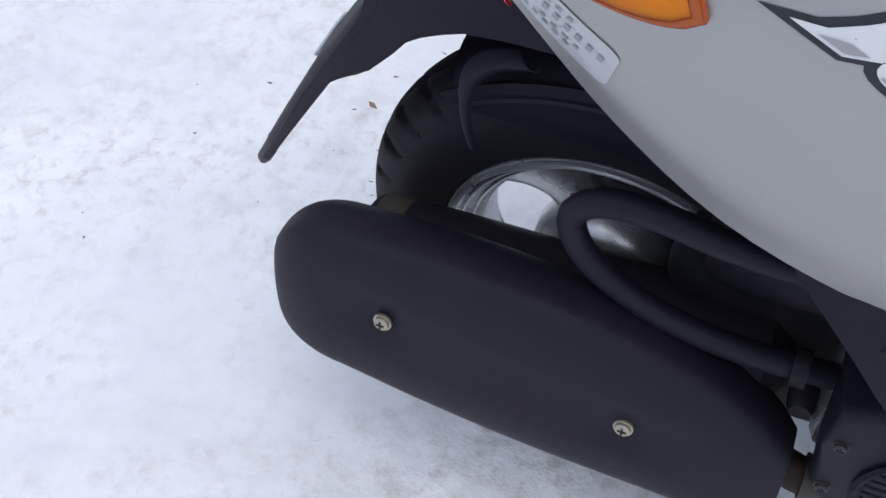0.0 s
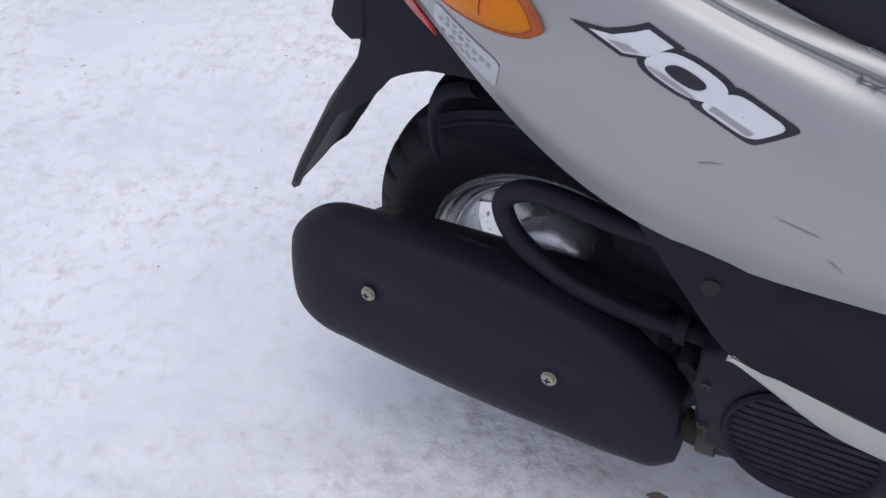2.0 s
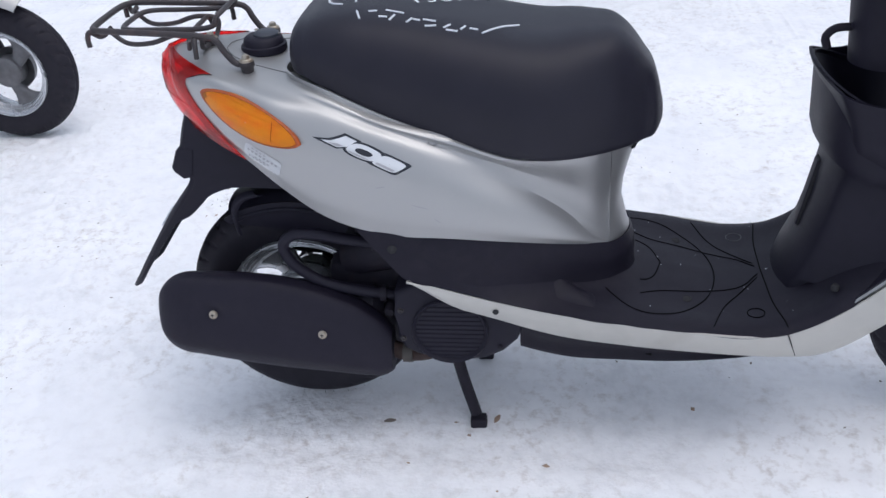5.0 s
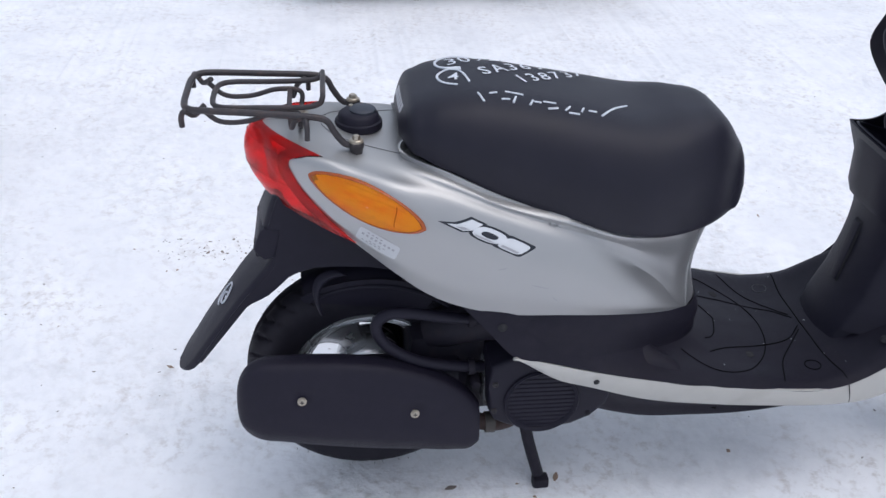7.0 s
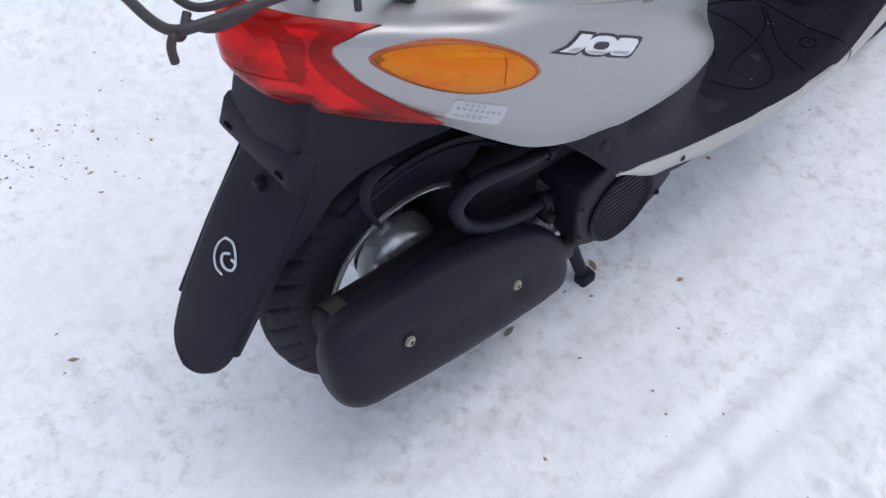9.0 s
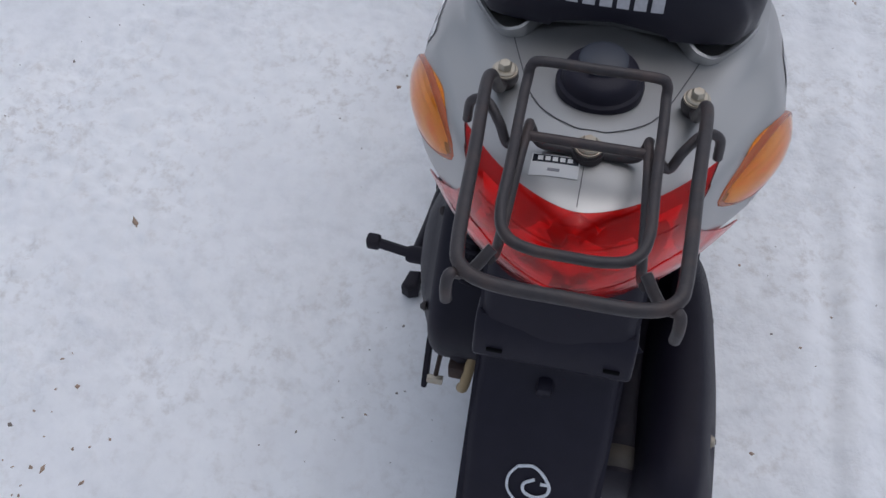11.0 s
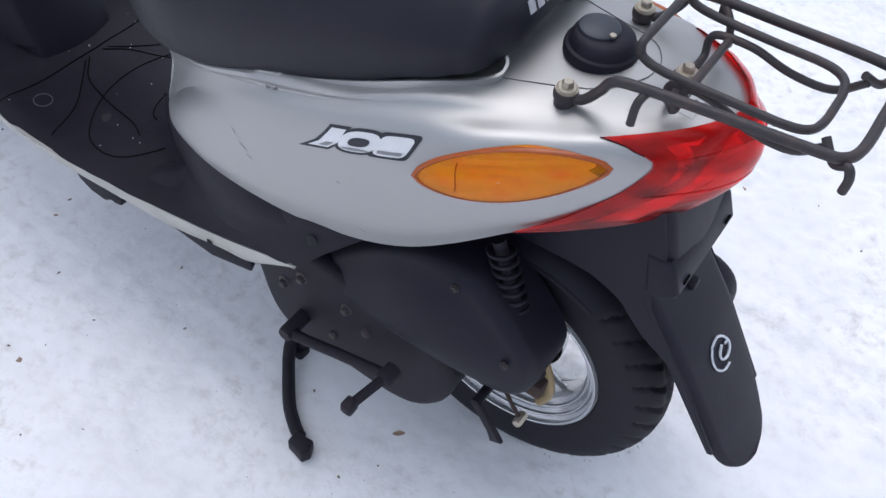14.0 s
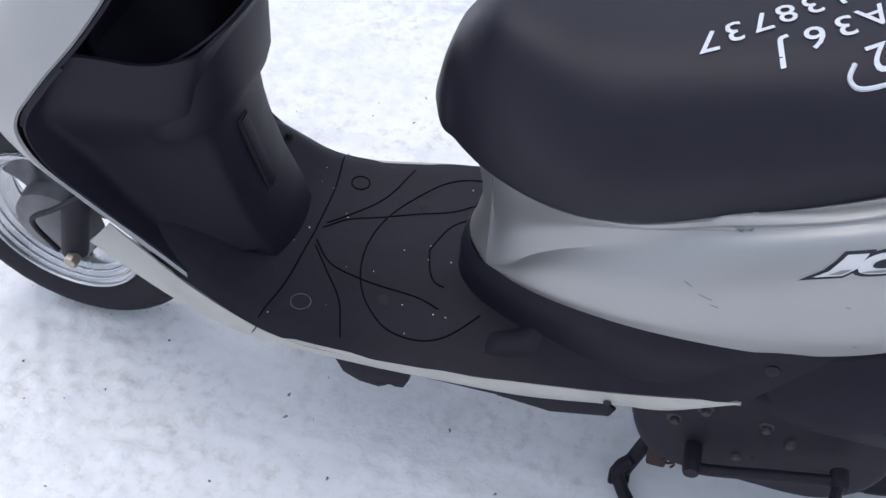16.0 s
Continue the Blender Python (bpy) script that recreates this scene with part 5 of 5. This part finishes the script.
for side in (1, -1):
    ring = [(0.768 + 0.013 * math.cos(a), side * 0.116 + 0.013 * math.sin(a)) for a in np.linspace(0, 2 * math.pi, 18, endpoint=False)]
    part("round_mark", tube([(x, y, floor_z(x, y) + 0.0004) for x, y in ring], 0.0010 if side < 0 else 0.0006, 6, 1, True), GROOVE if side < 0 else FINE_SEAM, floor_part)
    s = part("floor_screw", lathe([(0.0, 0.0015), (0.004, 0.0012), (0.0062, 0.0004), (0.008, 0.0010), (0.0095, 0.0)], (0.663, side * 0.090, floor_z(0.663, 0.090)), "z", 18), SEAM, floor_part)
    # raised pillion rest hump behind the board
    hump = []
    for u in np.linspace(0, 1, 9):
        x = 0.452 + 0.070 * u
        hump.append([(x, side * (0.118 + 0.040 * v), floor_z(x, 0.118 + 0.040 * v) - 0.003 + 0.013 * math.sin(math.pi * u) ** 0.6 * math.sin(math.pi * v) ** 0.6) for v in np.linspace(0, 1, 9)])
    part("heel_rest", grid(hump), BOARD, floor_part)
    part("cover_screw", lathe([(0.0, 0.004), (0.004, 0.0035), (0.0065, 0.001), (0.008, 0.0)], (0, 0, 0), "z", 16), SEAM, floor_part)
    scene.collection.objects[-1].matrix_basis = Matrix.Translation((0.213, side * 0.1775, 0.413)) @ Euler((radians(-90 * side), 0, 0)).to_matrix().to_4x4()
    part("strip_screw", lathe([(0.0, 0.002), (0.003, 0.0015), (0.005, 0.0)], (0, 0, 0), "z", 14), SEAM, floor_part)
    scene.collection.objects[-1].matrix_basis = Matrix.Translation((0.366, side * 0.1915, 0.312)) @ Euler((radians(-90 * side), 0, 0)).to_matrix().to_4x4()

deck = [o for o in scooter.children if o.name.startswith("tail_deck")][0]


def on_deck(points, lift=0.0003):
    return [(x, y, body_z(x, y) + lift) for x, y in spline(points, 5)]


for side in (1, -1):
    part("deck_seam", tube(on_deck([(0.070, side * 0.080), (0.046, side * 0.072), (0.002, side * 0.057), (-0.018, side * 0.048), (-0.034, side * 0.035), (-0.046, side * 0.014), (-0.047, 0.0)], 0.0001), 0.0005, 6, 1, smooth=False), FINE_SEAM, deck)
part("centre_seam", tube(on_deck([(-0.086, 0.001), (-0.105, 0.001), (-0.126, 0.001)], 0.0001), 0.0004, 6, 1, smooth=False), FINE_SEAM, deck)


def deck_label(x0, x1, y0, y1, mat, name, lift):
    rows = [[(x, y, body_z(x, y) + lift) for y in np.linspace(y0, y1, 6)] for x in np.linspace(x0, x1, 4)]
    return part(name, shell(rows, 0.0004), mat, deck)


lab = deck_label(-0.1015, -0.0805, 0.004, 0.040, PAPER, "load_label", 0.0008)
lab["label"] = "small white and black load label"
deck_label(-0.0885, -0.0815, 0.005, 0.039, DARK_INK, "label_band", 0.0012)
for k in range(5):
    deck_label(-0.0870, -0.0830, 0.0095 + 0.0055 * k, 0.0133 + 0.0055 * k, PAPER, "print_bar", 0.0016)
deck_label(-0.0965, -0.0940, 0.018, 0.027, GREY_INK, "print_bar", 0.0012)

# Badges, decals and stickers on the flanks: plain slanted shapes.
panels = [o for o in scooter.children if o.name.startswith("side_panel")]


def flank_shape(points, side, origin, tilt, mat, parent, name, lift, turn=1):
    """A thin film of the given local outline, laid on the flank."""
    c, s = math.cos(tilt), math.sin(tilt)
    fine = []
    for p, q in zip(points, list(points[1:]) + [points[0]]):
        k = max(1, int(math.hypot(q[0] - p[0], q[1] - p[1]) / 0.003))
        fine += [(p[0] + (q[0] - p[0]) * i / k, p[1] + (q[1] - p[1]) * i / k) for i in range(k)]
    points = fine
    out = np.array([(origin[0] + turn * (u * c) - v * s * turn, origin[1] + u * s + v * c) for u, v in points])
    return part(name, flank_patch(out, side, lift, 0.0, 5), mat, parent)


def rounded(u0, u1, v0, v1, slant, n=24, power=0.45):
    pts = []
    for t in np.linspace(0, 2 * math.pi, n, endpoint=False):
        c, s = math.cos(t), math.sin(t)
        u = (u0 + u1) / 2 + (u1 - u0) / 2 * math.copysign(abs(c) ** power, c)
        v = (v0 + v1) / 2 + (v1 - v0) / 2 * math.copysign(abs(s) ** power, s)
        pts.append((u + slant * v, v))
    return pts


def badge(side, panel):
    """Three pale slanted blocks with dark edges, run together into one flash."""
    at, tilt, turn = ((0.1828, 0.5725), radians(-26), 1) if side < 0 else ((0.160, 0.5855), radians(20), -1)

    def lean(points, k=0.75):
        return [(1.12 * (u + 0.002 + k * v), 1.03 * v) for u, v in points]
    wedge = [(-0.060, -0.0115), (-0.026, -0.0115), (-0.017, -0.004), (-0.0165, 0.0115), (-0.040, 0.0115), (-0.042, 0.0040), (-0.046, -0.0035)]
    wedge_in = [(-0.0500, -0.0090), (-0.0275, -0.0090), (-0.0205, -0.0030), (-0.0200, 0.0090), (-0.0360, 0.0090), (-0.0375, 0.0040), (-0.0410, -0.0040)]
    for pts, name in ((wedge, "badge_edge"), (rounded(-0.024, 0.024, -0.0118, 0.0118, 0, 24, 0.75), "badge_edge"), (rounded(0.015, 0.056, -0.0115, 0.0115, 0, 24, 0.25), "badge_edge")):
        flank_shape(lean(pts), side, at, tilt, DARK_INK, panel, name, 0.0006, turn)
    for pts in (wedge_in, rounded(-0.0205, 0.0205, -0.0092, 0.0092, 0, 24, 0.75), rounded(0.0185, 0.0520, -0.0090, 0.0090, 0, 24, 0.45)):
        flank_shape(lean(pts), side, at, tilt, BADGE_WHITE, panel, "badge_face", 0.0012, turn)
    flank_shape(lean(rounded(-0.0110, 0.0110, -0.0040, 0.0040, 0, 20, 0.8)), side, at, tilt, DARK_INK, panel, "badge_core", 0.0017, turn)
    shade = GREY_INK if side > 0 else STICKER_INK
    flank_shape(lean([(-0.0400, -0.0075), (-0.0290, -0.0075), (-0.0240, -0.0035), (-0.0320, -0.0035)]), side, at, tilt, shade, panel, "badge_shade", 0.0017, turn)
    flank_shape(lean([(0.0240, -0.0070), (0.0480, -0.0070), (0.0480, -0.0040), (0.0230, -0.0040)]), side, at, tilt, shade, panel, "badge_shade", 0.0017, turn)
    flank_shape(lean(rounded(-0.0150, 0.0150, -0.0078, -0.0055, 0, 14, 0.9)), side, at, tilt, shade, panel, "badge_shade", 0.0017, turn)


badge(1, panels[0])
badge(-1, panels[1])
st = flank_shape(rounded(-0.031, 0.031, -0.0125, 0.0125, -0.1, 28, 0.25), -1, (0.028, 0.553), radians(-26), GREY_FILM, panels[1], "dealer_sticker", 0.0006)
st["label"] = "pale rectangular sticker with faded print"
for v, a, b, h in ((0.0085, -0.020, 0.006, 0.0010), (0.0030, -0.026, 0.027, 0.0018), (-0.0035, -0.012, 0.016, 0.0010), (-0.0070, -0.022, 0.010, 0.0010)):
    n = int((b - a) / 0.006)
    for i in range(n):
        u = a + (b - a) * i / n
        flank_shape([(u, v - h), (u + 0.0036, v - h), (u + 0.0036, v + h), (u, v + h)], -1, (0.028, 0.553), radians(-26), STICKER_INK, panels[1], "print_bar", 0.0011)
for x, z, ln, tl in ((0.262, 0.490, 0.026, -14), (0.286, 0.468, 0.012, -40), (0.205, 0.520, 0.014, 10)):
    flank_shape(rounded(-ln / 2, ln / 2, -0.0009, 0.0009, 0.3, 14, 0.9), -1, (x, z), radians(tl), STICKER_INK, panels[1], "scuff", 0.0004)
for x, z, ln, tl in ((0.300, 0.505, 0.016, 8), (0.290, 0.498, 0.010, 4), (0.318, 0.512, 0.009, 12), (0.150, 0.470, 0.010, 30), (0.175, 0.530, 0.005, 0)):
    flank_shape(rounded(-ln / 2, ln / 2, -0.0008, 0.0008, 0.3, 14, 0.9), 1, (x, z), radians(tl), GREY_INK, panels[0], "scuff", 0.0004)


# Maker's name on the back of the seat, as plain bars.
def seat_back(y, z):
    for x in np.linspace(0.060, 0.15, 400):
        w, zb, zt = [np.interp(x, [k[0] for k in seat_keys], [k[1][j] for k in seat_keys]) for j in range(3)]
        half = spline(seat_half(w, zb, zt), 4)[8:]
        if zb < z < zt and np.interp(z, half[:, 1], half[:, 0]) > abs(y):
            return x
    return 0.14


for k in range(6):
    y0 = -0.040 + 0.0138 * k
    rows = [[(seat_back(y, z) - 0.0010, y, z) for y in np.linspace(y0, y0 + 0.0100, 5)] for z in np.linspace(0.702, 0.714, 5)]
    part("name_bar", shell(rows, 0.0005), NAME_INK, seat)


# White marker writing on the seat.
def writing(text, start, end, size, turn, parent, slant=0.15):
    """Hand-written figures whose middles run from start to end on the seat."""
    for i, ch in enumerate(text):
        cu = bpy.data.curves.new("ink", "FONT")
        cu.body, cu.size, cu.offset, cu.resolution_u = ch, size, size * 0.006, 3
        ob = bpy.data.objects.new("ink", cu)
        scene.collection.objects.link(ob)
        bpy.context.view_layer.update()
        me = ob.to_mesh()
        verts = np.array([tuple(v.co)[:2] for v in me.vertices])
        faces = [tuple(p.vertices) for p in me.polygons]
        ob.to_mesh_clear()
        bpy.data.objects.remove(ob)
        verts = verts - (verts.max(0) + verts.min(0)) / 2
        f = i / max(len(text) - 1, 1)
        cx, cy = start[0] + (end[0] - start[0]) * f, start[1] + (end[1] - start[1]) * f
        a = radians(turn + random.uniform(-9, 9))
        out = []
        for u, v in verts:
            u = u * 1.05 + slant * v
            px, py = cx + u * math.cos(a) - v * math.sin(a), cy + u * math.sin(a) + v * math.cos(a)
            out.append((px, py, seat_top(px, py) + 0.0012))
        part("marker_figure", (out, faces), WHITE_INK, parent, sharp=180)


def stroke(points, parent, radius=0.0014):
    part("marker_stroke", tube([(x, y, seat_top(x, y) + 0.0003) for x, y in spline(points, 5)], radius, 6, 1, smooth=False), WHITE_INK, parent)


writing("3092", (0.148, 0.050), (0.213, 0.084), 0.040, 22, seat)
writing("SA36J", (0.195, 0.015), (0.288, 0.080), 0.039, 28, seat)
writing("138737", (0.248, 0.001), (0.352, 0.072), 0.037, 30, seat)
writing("4", (0.145, -0.012), (0.145, -0.012), 0.034, 10, seat)
stroke([(0.160, 0.022), (0.138, 0.024), (0.126, 0.038), (0.126, 0.058), (0.138, 0.074), (0.165, 0.090), (0.200, 0.104), (0.224, 0.110), (0.234, 0.104), (0.232, 0.092)], seat, 0.0022)
stroke([(0.160, 0.016), (0.142, 0.018), (0.128, 0.008), (0.122, -0.006), (0.126, -0.024), (0.136, -0.036), (0.148, -0.042)], seat, 0.0020)
stroke([(0.142, 0.018), (0.156, 0.010), (0.163, -0.010), (0.166, -0.034)], seat, 0.0019)
for x, ln, y, lean in ((0.180, 0.020, -0.086, 1.9), (0.190, 0.012, -0.066, 0.3), (0.206, 0.012, -0.078, 0.1), (0.214, 0.026, -0.058, -0.1), (0.222, 0.016, -0.084, 1.2), (0.246, 0.014, -0.084, 1.1), (0.254, 0.010, -0.074, 0.0),
                       (0.268, 0.018, -0.070, 0.0), (0.272, 0.016, -0.086, 0.3), (0.298, 0.014, -0.084, 0.9), (0.302, 0.016, -0.088, 0.0), (0.322, 0.012, -0.082, 1.1), (0.334, 0.012, -0.076, 0.0), (0.356, 0.008, -0.080, 0.9)):
    stroke([(x, y), (x + ln * math.cos(lean), y + ln * math.sin(lean))], seat, 0.0017)
stroke([(0.352, -0.084), (0.378, -0.056), (0.402, -0.038)], seat, 0.0018)

# Painted mark on the mudguard.


def guard_point(u, v):
    z = 0.372 + 0.820 * v
    x = -0.2100 + 0.0110 * (u / 0.064) ** 2 + 0.600 * v
    return (x - 0.0022, u, z - 0.0008)


for pts, r in (([(0.013, 0.018), (0.020, 0.006), (0.019, -0.008), (0.008, -0.018), (-0.006, -0.019)], 0.0013), ([(0.013, 0.018), (0.000, 0.021), (-0.010, 0.015), (-0.018, 0.004)], 0.0015),
               ([(-0.004, 0.008), (0.005, 0.002), (0.004, -0.006), (-0.006, -0.010), (-0.017, -0.006), (-0.018, 0.003), (-0.010, 0.004)], 0.0016)):
    part("painted_mark", tube([guard_point(u, v) for u, v in spline(pts, 5)], r, 6, 1, smooth=False), WHITE_INK, guard, "white painted swirl")


# ---- litter on the snow ----
def scatter(count, sizes, flat, seed, spread, gather):
    """Small irregular bits of dirt lying on the snow, gathered in patches."""
    random.seed(seed)
    verts, faces = [], []
    while len(faces) < count * 8:
        x, y = random.uniform(*spread[0]), random.uniform(*spread[1])
        if noise.noise(Vector((x * 2.3, y * 2.3, seed))) + random.uniform(-0.5, 0.25) < gather:
            continue
        r = sizes[0] + (sizes[1] - sizes[0]) * random.random() ** 3
        turn, long = random.uniform(0, 6.3), random.uniform(1.0, 2.6)
        z = snow_height(x, y)
        base = len(verts)
        for k in range(4):
            a = k * math.pi / 2 + random.uniform(-0.5, 0.5)
            u, v = r * long * math.cos(a) * random.uniform(0.6, 1), r * math.sin(a) * random.uniform(0.6, 1)
            verts.append((x + u * math.cos(turn) - v * math.sin(turn), y + u * math.sin(turn) + v * math.cos(turn), z + r * flat * random.uniform(0.0, 0.5)))
        verts.append((x, y, z + r * flat))
        verts.append((x, y, z - r))
        for k in range(4):
            faces += [(base + k, base + (k + 1) % 4, base + 4), (base + (k + 1) % 4, base + k, base + 5)]
    return verts, faces


tagged(part("grit", scatter(520, (0.0008, 0.0032), 0.5, 11, ((-1.4, 2.0), (-1.6, 1.7)), 0.06), GRIT, sharp=180), "dark grit and bark crumbs strewn over the snow", "grit", kind="stuff")
tagged(part("leaf_crumbs", scatter(110, (0.003, 0.007), 0.2, 5, ((-1.6, 2.0), (-1.8, 1.8)), 0.16), LEAF, sharp=180), "brown crumbs of dead leaves lying in the snow", "leaves", kind="stuff")


tagged(part("bark_crumbs", scatter(34, (0.002, 0.007), 0.25, 21, ((-0.22, 0.26), (0.56, 0.88)), -0.10), LEAF, sharp=180), "brown crumbs of bark and leaf strewn in a patch on the snow", "bark", kind="stuff")
tagged(part("dirt_trail", scatter(60, (0.002, 0.0055), 0.3, 33, ((-0.47, -0.12), (0.70, 0.80)), -0.30), GRIT, sharp=180), "trail of dark dirt crumbs pressed into the snow", "dirt", kind="stuff")


def dead_leaf(at, length, turn, name, label, mat):
    rows = []
    for s in np.linspace(0, 1, 9):
        w = 0.42 * length * math.sin(math.pi * min(max(s, 0.03), 0.97)) ** 0.8
        rows.append([(length * (s - 0.5), w * q, 0.10 * length * q * q + 0.02 * length * math.sin(5 * s)) for q in np.linspace(-0.5, 0.5, 7)])
    ob = part(name, shell(rows, 0.0012), mat, None)
    x, y = at
    ob.matrix_basis = pose(x, y, snow_height(x, y) + 0.002, 0, 0, turn)
    return tagged(ob, label, "leaf")


dead_leaf((0.120, 0.118), 0.017, 40, "dead_leaf", "dry brown leaf lying on trodden snow", LEAF)
dead_leaf((0.161, -0.095), 0.022, 15, "bark_chip", "small black chip of bark on the snow", GRIT)
dead_leaf((0.354, -0.086), 0.022, 70, "dead_leaf", "curled brown leaf beside the stand foot", LEAF)

random.seed(3)
verts, faces = [], []
for k in range(26):
    x, y = random.uniform(0.56, 0.84), random.uniform(-0.14, 0.15)
    z, r = floor_z(x, y), random.uniform(0.0005, 0.0013)
    base = len(verts)
    for q in range(5):
        verts.append((x + r * random.uniform(0.6, 1.5) * math.cos(1.26 * q), y + r * random.uniform(0.6, 1.3) * math.sin(1.26 * q), z + 0.0002))
    verts.append((x, y, z + 0.0008))
    faces += [(base + q, base + (q + 1) % 5, base + 5) for q in range(5)]
tagged(part("snow_specks", (verts, faces), GREY_FILM, floor_part, sharp=180), kind="stuff")
